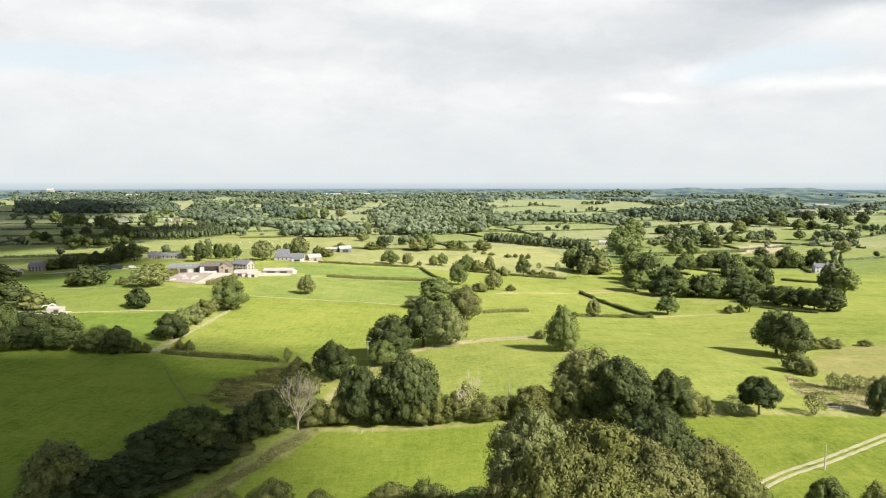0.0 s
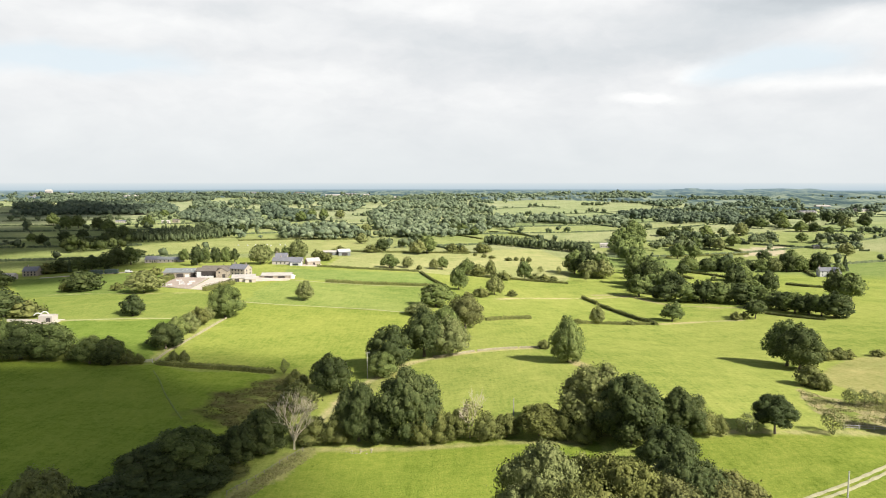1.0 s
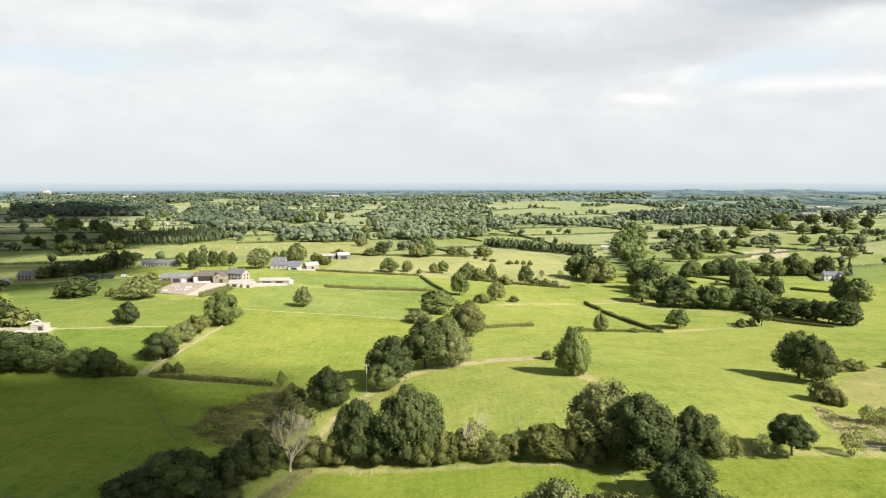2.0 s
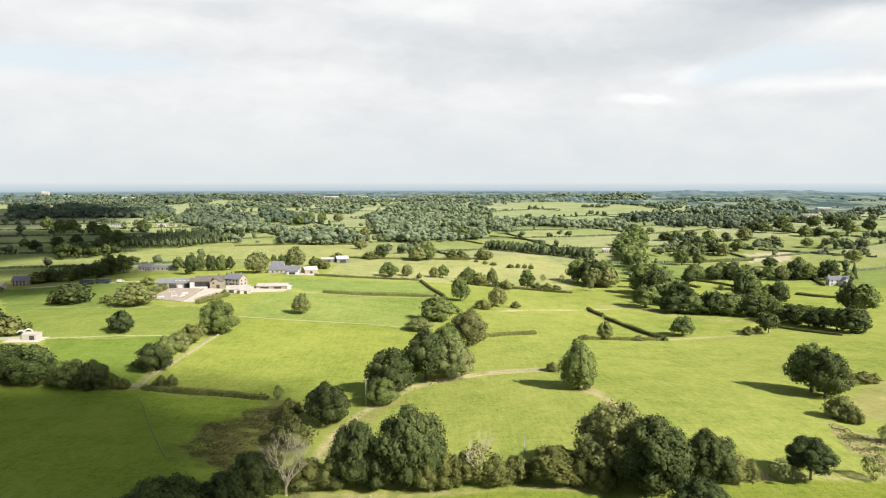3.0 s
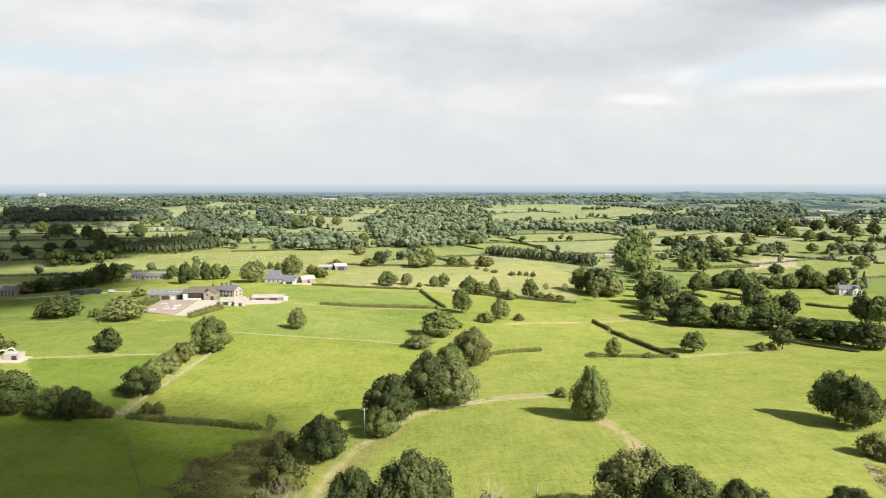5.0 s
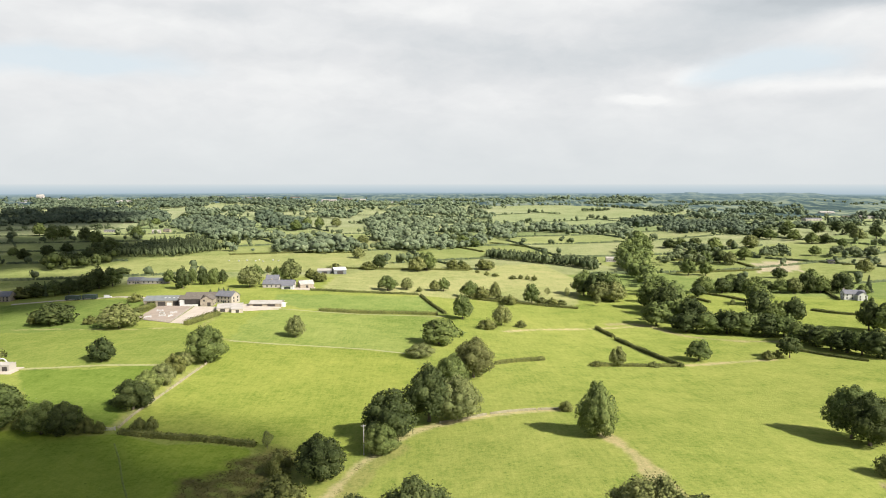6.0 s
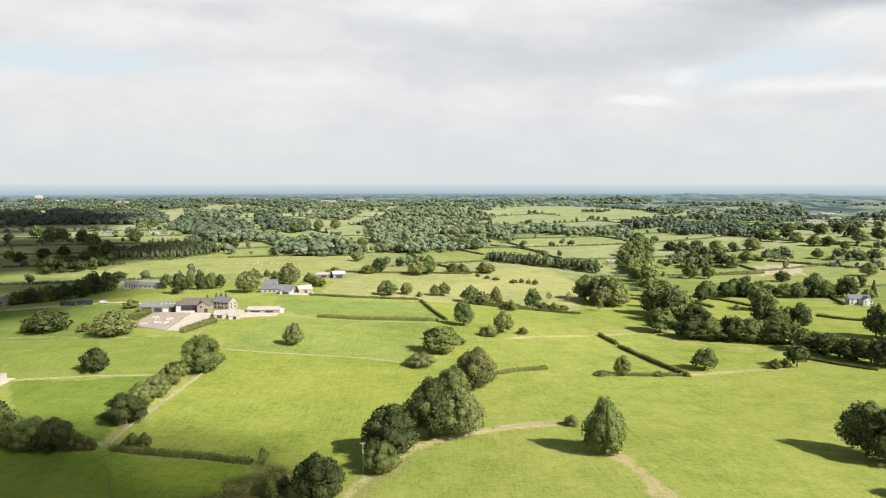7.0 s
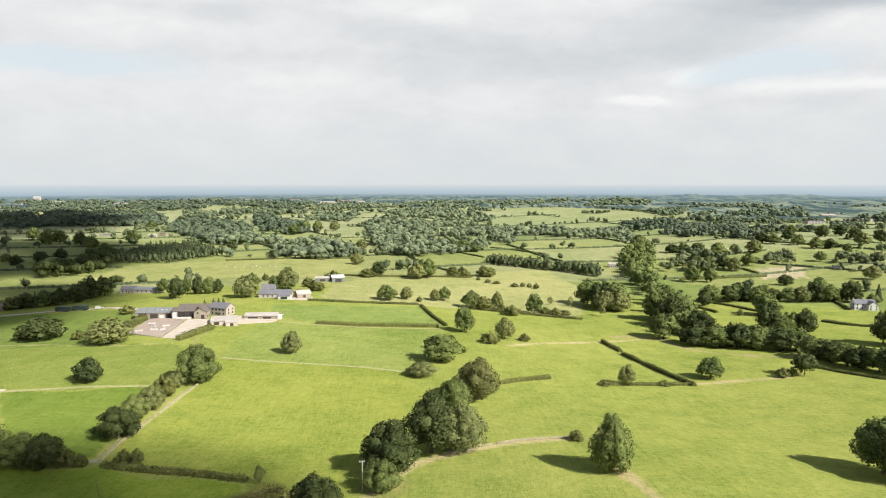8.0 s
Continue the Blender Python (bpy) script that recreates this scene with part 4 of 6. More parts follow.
RIVER_WOOD += [
    ("dark", 216.1, 487.7, 20.9, 16.7), ("round", 220.8, 479.7, 13.3, 14.9), ("dark", 240.0, 487.5, 15.1, 15.1), ("round", 233.2, 492.3, 13.0, 13.0),
    ("round", 205.4, 416.9, 12.5, 15.9), ("dark", 210.3, 409.1, 11.4, 18.7), ("round", 210.3, 394.2, 12.4, 14.9), ("dark", 214.5, 386.9, 12.3, 17.5),
    ("round", 217.5, 379.2, 12.8, 14.3), ("dark", 221.8, 372.3, 13.8, 16.8), ("dark", 263.9, 444.6, 20.0, 13.7), ("round", 269.7, 435.9, 18.4, 16.7),
]
RIGHT_TREES = [
    ("dark", 349.6, 611.3, 18.0, 17.5), ("round", 355.9, 593.1, 9.4, 9.4), ("conifer", 370.3, 607.8, 16.0, 7.7), ("round", 263.4, 638.6, 15.3, 15.3),
    ("dark", 270.0, 631.0, 13.5, 17.1), ("round", 289.5, 644.7, 12.3, 15.4), ("dark", 357.9, 735.0, 11.2, 14.2), ("round", 333.5, 632.1, 19.1, 20.1),
    ("bush", 319.9, 634.5, 10.8, 20.2), ("bush", 343.4, 623.1, 10.8, 14.9), ("round", 273.1, 767.6, 18.6, 16.1), ("round", 293.0, 767.5, 16.1, 13.6),
    ("dark", 248.2, 621.4, 13.2, 16.8), ("round", 231.1, 622.2, 14.7, 17.8), ("round", 194.2, 623.0, 14.7, 19.8), ("pale", 458.1, 747.7, 15.1, 15.7),
]

LANE_TREES = [
    ("round", 255.4, 629.6, 12.5, 13.2), ("dark", 263.4, 624.7, 11.3, 12.1), ("round", 272.5, 620.4, 12.4, 14.3), ("dark", 289.8, 626.8, 10.4, 13.4),
    ("round", 298.5, 618.2, 12.6, 14.5), ("pale", 307.8, 613.2, 13.8, 12.3), ("dark", 321.1, 615.6, 17.4, 15.8), ("round", 331.9, 613.7, 15.2, 14.8),
    ("round", 232.6, 618.8, 14.3, 13.9), ("dark", 217.7, 598.9, 10.6, 12.3), ("pale", 226.8, 552.5, 4.9, 4.3), ("round", 245.9, 550.5, 17.0, 18.4),
    ("dark", 179.9, 539.6, 12.1, 11.8), ("round", 175.3, 557.4, 14.4, 14.0),
]
MEADOW_BUSHES = [
    ("bush", 27.6, 750.4, 4.4, 6.7), ("bush", 35.6, 730.4, 3.6, 4.7), ("bush", 44.6, 715.7, 4.2, 5.8), ("bush", 52.7, 708.7, 3.5, 8.0),
    ("bush", 68.9, 693.3, 4.0, 7.8), ("bush", 77.1, 696.0, 4.6, 5.1), ("bush", 83.6, 693.9, 4.6, 5.1), ("bush", 89.5, 688.0, 5.8, 5.6),
    ("bush", 9.5, 765.8, 10.2, 12.4), ("dark", 19.9, 758.7, 10.1, 9.8), ("bush", 78.0, 564.5, 4.7, 10.8), ("bush", 92.8, 558.8, 3.7, 9.9),
    ("sapling", 104.8, 597.3, 8.0, 4.8), ("sapling", 88.6, 601.4, 7.0, 4.8), ("bush", 52.7, 561.1, 4.6, 8.9), ("bush", 44.5, 570.0, 4.2, 8.2),
    ("bush", 36.4, 583.9, 5.7, 7.4),
]

for rows, group in ((LANE_TREES, "lane trees"), (MEADOW_BUSHES, "meadow bushes"), (SLOPE_TREES, "slope trees"), (FAR_LEFT_TREES, "far left trees"), (FRONT_COPSE, "front copse"), (DARK_DELL, "dark dell"), (STREAM_TREES, "stream trees"), (HEDGE_BUSHES, "hedge bushes"), (HILL_TREES, "hill trees"), (LEFT_TREES, "left trees"), (FARM_TREES, "farm trees"), (BARN_HEDGE, "barn hedge"), (FIELD_TREES, "field trees"), (RIVER_WOOD, "river wood"), (RIGHT_TREES, "right trees")):
    for kind, x, y, tall, wide in rows:
        plant(kind, x, y, tall, wide, group)

# The dead tree in the dell.
dead = thing("dead_tree", (-38.5, 168.5, float(height(-38.5, 168.5))), "bare bleached dead tree beside a dark thicket", "tree")
part("trunk", bare_mesh("trunk", DEAD_BARK, 7, 16, 12.5, 0.36, 5, 3), dead)


# ---- far woods and hedgerows, past counting ----
def clump_cloud(rows, per, seed, mat, name, label, pointed=False, lumps=4):
    """Many small crowns in one mesh. rows: x, y, tall, wide."""
    rng = np.random.default_rng(seed)
    rows = np.asarray(rows, float)
    x, y, tall, wide = rows.T
    z = height(x, y)
    count = len(rows)
    d = unit(rng.normal(0, 1, (count, per, 3)))
    d[..., 2] = np.where(d[..., 2] < -0.5, -d[..., 2], d[..., 2])
    k = rng.normal(0.95, 0.06, (count, per, 1))
    p = d * k
    if pointed:
        h = (p[..., 2] + 1) / 2
        p[..., :2] *= np.clip(1.25 - h, 0.12, 1)[..., None]
    else:
        lobes = unit(rng.normal(0, 1, (count, 5, 3)) + (0, 0, 0.25)) * rng.uniform(0.25, 0.62, (count, 5, 1))
        pick = rng.integers(0, 5, (count, per))
        p = p * 0.60 + np.take_along_axis(lobes, pick[..., None], 1)
    half = np.stack([wide / 2, wide / 2, tall / 2], 1)[:, None]
    root = np.stack([x, y, z + tall * 0.50], 1)[:, None]
    p = p * half + root
    size = np.repeat((wide * 0.5 * (1.7 if pointed else 1.35) / math.sqrt(per))[:, None], per, 1).ravel()
    flat_d = d.reshape(-1, 3)
    verts, quads = leaf_quads(p.reshape(-1, 3), flat_d, size, rng, 0.16)
    shade = np.repeat(unit(flat_d + rng.normal(0, 0.12, flat_d.shape)), 4, 0)
    if pointed or lumps == 1:
        heart = ICO1_V[None] * (half * (0.55, 0.55, 0.7)) + root - (0, 0, 0.4)
        many = 1
    else:
        many = lumps
        spots = lobes[:, :many] * half + root
        heart = (ICO1_V[None, None] * rng.uniform(0.78, 1.18, (count, many, len(ICO1_V), 1)) * rng.uniform(0.7, 1.15, (count, many, 1, 1)) * (half * (0.46 if per > 40 else 0.55))[:, None] + spots[:, :, None]).reshape(count, -1, 3)
    core = heart.reshape(-1, 3)
    tris = (ICO1_F[None] + (np.arange(count * many) * len(ICO1_V))[:, None, None]).reshape(-1, 3) + len(verts)
    shade = np.concatenate([shade, np.tile(ICO1_V, (count * many, 1))])
    data = mesh_of(name, np.concatenate([verts, core]), quads.tolist() + tris.tolist(), mat, True, None, shade)
    return tagged(new(name, data), label, "woodland" if "wood" in name or "plant" in name else "hedgerow", kind="stuff")


def fill(ring, spacing, seed, tall, wide, ragged=0.0):
    """Tree places within a ring of corners."""
    rng = np.random.default_rng(seed)
    ring_a = np.array(ring)
    low, top = ring_a.min(0), ring_a.max(0)
    gx, gy = np.meshgrid(np.arange(low[0], top[0], spacing), np.arange(low[1], top[1], spacing))
    gx, gy = gx.ravel() + rng.uniform(-0.5, 0.5, gx.size) * spacing, gy.ravel() + rng.uniform(-0.5, 0.5, gy.size) * spacing
    keep = inside(gx, gy, ring) & (rng.random(gx.size) > min(ragged, 0.15))
    if ragged > 0.3:
        keep &= wobble(gx, gy, 58.0, seed) + 0.5 * wobble(gx, gy, 19.0, seed) > 2.4 * ragged - 1.2
    gx, gy = gx[keep], gy[keep]
    t = rng.uniform(0.45, 1.35, len(gx)) * tall * (1 + 0.18 * wobble(gx, gy, 40.0, seed))
    return np.stack([gx, gy, t, t * wide * rng.uniform(0.8, 1.2, len(gx))], 1)


PLANTATION = [(-401.3, 838.7), (-327.6, 839.6), (-294.5, 935.0), (-375.1, 1039.8), (-427.2, 986.4)]
DARK_SPINNEY = [(-402.7, 699.3), (-368.9, 727.4), (-386.0, 821.3), (-426.9, 882.7), (-439.0, 821.8), (-440.5, 769.6)]
VALLEY_FOREST = [(-192, 1632), (-156, 1864), (-69, 2060), (29, 1771), (94, 1610), (86, 1170), (65, 1023), (-18, 947), (-73, 954), (-111, 1098), (-143, 1359)]
VALLEY_EDGE = [(-365, 1097), (-345, 1217), (-247, 1139), (-201, 1144), (-134, 999), (-109, 927), (-163, 891), (-247, 930), (-282, 896)]
HANGING_WOOD = [(-605, 1510), (-614, 1709), (-421, 1481), (-357, 1298), (-347, 1099), (-390, 1131), (-560, 1401)]
PARK_WOOD = [(-473, 1714), (-488, 1880), (-384, 1637), (-317, 1576), (-266, 1370), (-284, 1307), (-369, 1404)]
STREAM_BELT = [(112, 1683), (162, 1622), (230, 1532), (300, 1386), (396, 1482), (322, 1149), (287, 1090), (264, 1185), (190, 1157), (111, 1136), (91, 1234)]
FAR_BELT = [(443, 1663), (574, 1844), (671, 1814), (518, 1548), (393, 1430)]
DARK_WOOD = [(391, 1218), (500, 1497), (677, 1526), (563, 1260), (466, 1220)]
RIVER_BEND_WOOD = [(216, 864), (264, 1008), (322, 1084), (310, 1016), (248, 829), (206, 777)]
BROW_WOOD = [(502, 1165), (571, 1295), (573, 1222), (524, 1132)]
CREST_WOOD = [(650, 1404), (798, 1639), (856, 1549), (714, 1300), (593, 1172), (591, 1266)]
FAR_EDGE_WOOD = [(737, 1340), (1021, 1712), (1217, 1834), (1023, 1549), (839, 1395)]
ROUND_CLUMP = [(414, 893), (447, 952), (467, 933), (448, 882)]
EDGE_ROW = [(483, 868), (510, 901), (566, 901), (537, 847)]
LANE_ROW = [(276, 880), (316, 921), (368, 901), (368, 867), (352, 847), (278, 855)]
SKYLINE_WOOD = [(-283, 2409), (2, 2729), (433, 2831), (884, 2816), (782, 2499), (394, 2581), (42, 2390)]
RIDGE_WOOD = [(690, 2209), (988, 2485), (1266, 2270), (923, 1716), (742, 1699), (677, 1915)]
TOWN_TREES = [(-1266, 1942), (-1022, 1940), (-782, 1946), (-639, 1594), (-845, 1492), (-898, 1385)]
TOWN_EDGE = [(-734, 1949), (-527, 2095), (-371, 2013), (-234, 1993), (-232, 1725), (-320, 1736), (-501, 1812), (-655, 1740)]
MIDDLE_TREES = [(-479, 2378), (-166, 2492), (232, 2289), (182, 1813), (31, 1863), (-136, 2035), (-385, 2087)]
TOWN_GARDENS = [(-1594, 2438), (-1269, 2520), (-767, 2537), (-456, 2469), (-428, 2126), (-675, 2119), (-883, 1991), (-1266, 1942)]
TOWN_BROW = [(-1041, 1643), (-948, 1720), (-727, 1774), (-612, 1527), (-742, 1483), (-885, 1476)]
BELT_PLANTATION = [(52.8, 875.8), (149.4, 817.7), (176.4, 787.5), (183.9, 817.8), (123.9, 866.5), (66.5, 921.4)]
RIVER_FILL = [(197.8, 734.6), (158.3, 543.5), (156.0, 485.3), (168.6, 493.3), (199.1, 621.9), (224.3, 761.8)]
BROADLEAVED = "mixed broadleaved woodland on a valley side"
# Ring, spacing, leaf sprays, height, width, raggedness, pointed, leaves, label.
WOODS = [
    (PLANTATION, 5.5, 26, 12, 0.5, 0.05, True, "conifer", "dense dark conifer plantation"),
    (BELT_PLANTATION, 4.6, 26, 11, 0.75, 0.02, True, "conifer", "dense dark conifer plantation"),
    (DARK_SPINNEY, 10, 84, 14.5, 0.95, 0.05, False, "dark", BROADLEAVED),
    (RIVER_FILL, 11, 84, 15.5, 1.0, 0.10, False, "round", BROADLEAVED),
    (RIVER_BEND_WOOD, 10, 84, 14.5, 1.0, 0.06, False, "round", BROADLEAVED),
    (ROUND_CLUMP, 9, 84, 12, 1.05, 0.05, False, "nearwood", BROADLEAVED),
    (EDGE_ROW, 10, 70, 13, 1.05, 0.10, False, "nearwood", BROADLEAVED),
    (LANE_ROW, 10, 70, 13, 1.0, 0.15, False, "nearwood", BROADLEAVED),
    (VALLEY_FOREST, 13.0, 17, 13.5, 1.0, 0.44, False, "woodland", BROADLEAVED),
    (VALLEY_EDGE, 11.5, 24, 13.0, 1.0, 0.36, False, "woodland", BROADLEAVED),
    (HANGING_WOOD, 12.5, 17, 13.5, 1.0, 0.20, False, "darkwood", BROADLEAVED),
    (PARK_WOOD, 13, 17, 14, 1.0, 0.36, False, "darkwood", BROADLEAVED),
]
WOODS += [
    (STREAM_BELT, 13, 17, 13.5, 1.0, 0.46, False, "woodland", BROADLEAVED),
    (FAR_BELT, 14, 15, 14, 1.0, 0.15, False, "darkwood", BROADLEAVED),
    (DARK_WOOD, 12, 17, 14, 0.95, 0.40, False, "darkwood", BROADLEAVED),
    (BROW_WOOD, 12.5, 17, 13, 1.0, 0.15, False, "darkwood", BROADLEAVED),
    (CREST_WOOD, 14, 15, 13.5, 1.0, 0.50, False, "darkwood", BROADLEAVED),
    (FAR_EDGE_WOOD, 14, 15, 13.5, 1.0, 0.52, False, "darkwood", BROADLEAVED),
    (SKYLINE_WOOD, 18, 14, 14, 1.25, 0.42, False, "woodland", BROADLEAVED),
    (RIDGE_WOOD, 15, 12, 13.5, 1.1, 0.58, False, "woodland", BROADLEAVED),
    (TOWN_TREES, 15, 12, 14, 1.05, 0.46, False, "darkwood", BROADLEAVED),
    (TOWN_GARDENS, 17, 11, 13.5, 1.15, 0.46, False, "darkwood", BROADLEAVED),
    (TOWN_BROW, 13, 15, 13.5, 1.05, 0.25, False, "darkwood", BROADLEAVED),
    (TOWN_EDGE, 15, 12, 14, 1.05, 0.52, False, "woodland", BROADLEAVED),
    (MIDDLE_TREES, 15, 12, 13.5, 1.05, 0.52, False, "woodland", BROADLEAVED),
]
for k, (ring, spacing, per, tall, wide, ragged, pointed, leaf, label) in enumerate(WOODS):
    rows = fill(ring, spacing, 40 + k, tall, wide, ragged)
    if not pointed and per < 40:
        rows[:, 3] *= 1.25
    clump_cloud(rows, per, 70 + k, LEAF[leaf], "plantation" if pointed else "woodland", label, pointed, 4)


def far_hedgerows():
    """Hedges with standing trees along the far field edges."""
    rng = np.random.default_rng(21)
    hedge, trees = [], []
    for line in range(-16, 22):
        for cross in range(2):
            s = np.arange(-20, 24, 0.022)
            gu, gv = (np.full(len(s), float(line)), s) if cross == 0 else (s * 0.7, np.full(len(s), float(line)))
            x, y = from_grid(gu, gv)
            r = np.hypot(x, y)
            whole = np.floor(gu + 0.5) * 7.1 + np.floor(gv + 0.5) * 3.3 + cross
            alive = (np.abs(np.sin(whole * 91.7)) > 0.3) & ((r < 1400) | (line % 2 == 0))
            keep = (r > 720) & (r < 2850) & (np.abs(x) < 0.74 * y + 60) & alive & ~inside(x, y, HAY) & ~inside(x, y, HAY_LEFT)
            ahead_x, ahead_y = np.append(x[1:], x[-1:]), np.append(y[1:], y[-1:])
            for px, py, pr, bx, by in zip(x[keep], y[keep], r[keep], ahead_x[keep], ahead_y[keep]):
                q = rng.random()
                wooded = (0.04 if pr < 1250 else 0.13) + 0.75 * max(0.0, float(wobble(px, py, 130.0, 2.0) + wobble(px, py, 23.0, 5.0)) / 1.4 - 0.12)
                if q < wooded:
                    t = rng.uniform(6, 14)
                    trees.append((px + rng.normal(0, 2), py + rng.normal(0, 2), t, t * rng.uniform(0.75, 1.2)))
                elif q < 0.93 and pr < 2200:
                    hedge.append(((px, py), (bx, by)))
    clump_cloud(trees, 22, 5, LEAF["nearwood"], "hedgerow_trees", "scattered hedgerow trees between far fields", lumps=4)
    verts, faces = [], []
    for a, b in hedge:
        along_ = unit(np.array(b) - np.array(a))
        across, o = np.array((-along_[1], along_[0])), len(verts)
        for p in (np.array(a) - along_ * 0.4, (np.array(a) + b) / 2, np.array(b) + along_ * 0.4):
            w, t = rng.uniform(0.9, 1.7), rng.uniform(1.5, 3.0)
            for off, up_ in ((-w, -0.3), (-w * 0.7, t * 0.8), (rng.normal(0, 0.3), t), (w * 0.7, t * 0.8), (w, -0.3)):
                q = p + across * off
                verts.append((q[0], q[1], float(height(q[0], q[1])) + up_))
        faces += [(o + 5 * i + k, o + 5 * i + k + 1, o + 5 * i + k + 6, o + 5 * i + k + 5) for i in range(2) for k in range(4)]
    tagged(new("far_hedges", mesh_of("far_hedges", verts, faces, LEAF["nearwood"])), "dark trimmed hedges dividing the far fields", "hedgerow", kind="stuff")


far_hedgerows()


# ---- hedges, walls, tracks ----
def along(path, step):
    """Points, directions and lengths along a path on the ground."""
    path = np.array(path, float)
    legs = np.diff(path, axis=0)
    lengths = np.hypot(*legs.T)
    total = np.concatenate([[0], np.cumsum(lengths)])
    s = np.linspace(0, total[-1], max(2, int(total[-1] / step) + 1))
    x, y = np.interp(s, total, path[:, 0]), np.interp(s, total, path[:, 1])
    if len(path) > 2:
        for _ in range(int(6 / step) + 1):
            x[1:-1], y[1:-1] = (x[:-2] + 2 * x[1:-1] + x[2:]) / 4, (y[:-2] + 2 * y[1:-1] + y[2:]) / 4
    d = unit(np.stack([np.gradient(x), np.gradient(y)], 1))
    return x, y, d


def hedge(path, wide, tall, seed, label, mat="bush"):
    rng = np.random.default_rng(seed)
    x, y, d = along(path, 1.0)
    side = np.stack([-d[:, 1], d[:, 0]], 1)
    points, outward = [], []
    for px, py, s in zip(x, y, side):
        t = tall * (1 + 0.08 * math.sin(px * 0.7 + py * 0.4) + rng.uniform(-0.12, 0.12))
        m = 32
        a = rng.uniform(-0.25, math.pi + 0.25, m)
        off = np.sign(np.cos(a)) * np.abs(np.cos(a)) ** 0.7 * wide / 2 * rng.uniform(0.85, 1.12, m)
        up_ = np.clip(np.abs(np.sin(a)) ** 0.6, 0.03, 1) * t * rng.uniform(0.8, 1.05, m) * np.where(rng.random(m) < 0.35, rng.random(m), 1)
        jitter = rng.uniform(-0.5, 0.5, (m, 2))
        xy = np.array([px, py]) + off[:, None] * s + jitter
        points.append(np.concatenate([xy, (height(xy[:, 0], xy[:, 1]) + up_)[:, None]], 1))
        outward.append(np.stack([np.cos(a) * s[0], np.cos(a) * s[1], np.sin(a) + 0.2], 1))
    verts, quads = leaf_quads(np.concatenate(points), unit(np.concatenate(outward)), 0.46, rng)
    z = height(x, y)
    core = []
    for px, py, pz, s in zip(x, y, z, side):
        for o, h in ((-0.4, -0.1), (-0.36, 0.72), (0.36, 0.72), (0.4, -0.1)):
            core.append((px + s[0] * o * wide, py + s[1] * o * wide, pz + h * tall))
    o = len(verts)
    faces = quads.tolist() + [(o + 4 * i + k, o + 4 * i + k + 1, o + 4 * i + k + 5, o + 4 * i + k + 4) for i in range(len(x) - 1) for k in range(3)]
    faces += [(o, o + 1, o + 2, o + 3), (o + 4 * len(x) - 4, o + 4 * len(x) - 3, o + 4 * len(x) - 2, o + 4 * len(x) - 1)]
    tagged(new("hedge", mesh_of("hedge", verts.tolist() + core, faces, LEAF[mat])), label, "hedge", "field hedges")


def rough_patch(ring, count, size, seed, mat, name, label, stray=1.0):
    """Tufts of standing blades scattered over a patch of ground."""
    rng = np.random.default_rng(seed)
    ring_a = np.array(ring)
    low_, top_ = ring_a.min(0), ring_a.max(0)
    p = rng.uniform(low_, top_, (count // 5, 2))
    p = np.repeat(p, 22, 0) + rng.normal(0, 1, (len(p) * 22, 2)) * (2.4, 0.75)
    rng.shuffle(p)
    jx, jy = p[:, 0] + stray * wobble(p[:, 0], p[:, 1], 4.2, 1.0), p[:, 1] + stray * wobble(p[:, 0], p[:, 1], 3.7, 3.0)
    p = p[inside(jx, jy, ring) & (rng.random(len(p)) < 0.55 + 0.3 * wobble(p[:, 0], p[:, 1], 1.3, seed) + 0.3 * wobble(p[:, 0] + 0.6 * p[:, 1], p[:, 1], 2.9, 2.0))][:count]
    p = np.repeat(p, 4, 0) + rng.normal(0, 0.28, (len(p) * 4, 2))
    points = np.concatenate([p, (height(p[:, 0], p[:, 1]) + rng.uniform(0.1, 0.9, len(p)) * size)[:, None]], 1)
    out = np.concatenate([rng.normal(0, 1, (len(p), 2)), np.full((len(p), 1), 0.5)], 1)
    verts, quads = leaf_quads(points, unit(out), size, rng)
    tagged(new(name, mesh_of(name, verts.tolist(), quads.tolist(), LEAF[mat])), label, "rough grass", kind="stuff")


rough_patch(RUSHES, 1900, 0.20, 61, "rush", "rushes", "brown rush tussocks in a wet hollow", 4.5)
rough_patch(BANK, 3000, 0.22, 62, "rough_grass", "rough_grass", "dry uncut grass on a fenced bank")
rough_patch([(-36, 191), (-34, 207), (-28.6, 228), (-20.8, 245), (-13.0, 256.5), (-2, 261), (-2, 258), (-11.5, 253.5), (-18, 243), (-25.5, 227), (-31.2, 207), (-32, 191)], 900, 0.20, 63, "rough_grass", "rough_grass", "dry uncut grass along a drystone wall")
rough_patch(ROUGH, 1400, 0.24, 64, "rough_grass", "rough_grass", "rough brown grass and rush at field corner")

HEDGES = [
    (2.2, 2.2, [(97.8, 462.6), (101.7, 435.3)]),
    (2.2, 2.2, [(101.4, 429.4), (108.9, 394.2), (116.5, 361.5)]),
    (2.0, 1.8, [(22.2, 347.0), (33.6, 355.8), (47.4, 363.6)]),
    (1.8, 1.6, [(69.7, 356.7), (83.9, 359.8), (115.6, 363.6)]),
    (2.2, 2.0, [(-110.2, 253.7), (-98.4, 251.9), (-80.0, 249.9), (-63.6, 245.9)]),
    (2.0, 2.0, [(-19.4, 564.5), (-10.2, 523.6), (-0.4, 488.0)]),
    (2.0, 1.8, [(-105.3, 552.1), (-73.3, 554.2), (-21.7, 568.8)]),
    (3.2, 2.2, [(-83.8, 470.0), (-55.1, 471.4), (-6.1, 484.0)]),
]
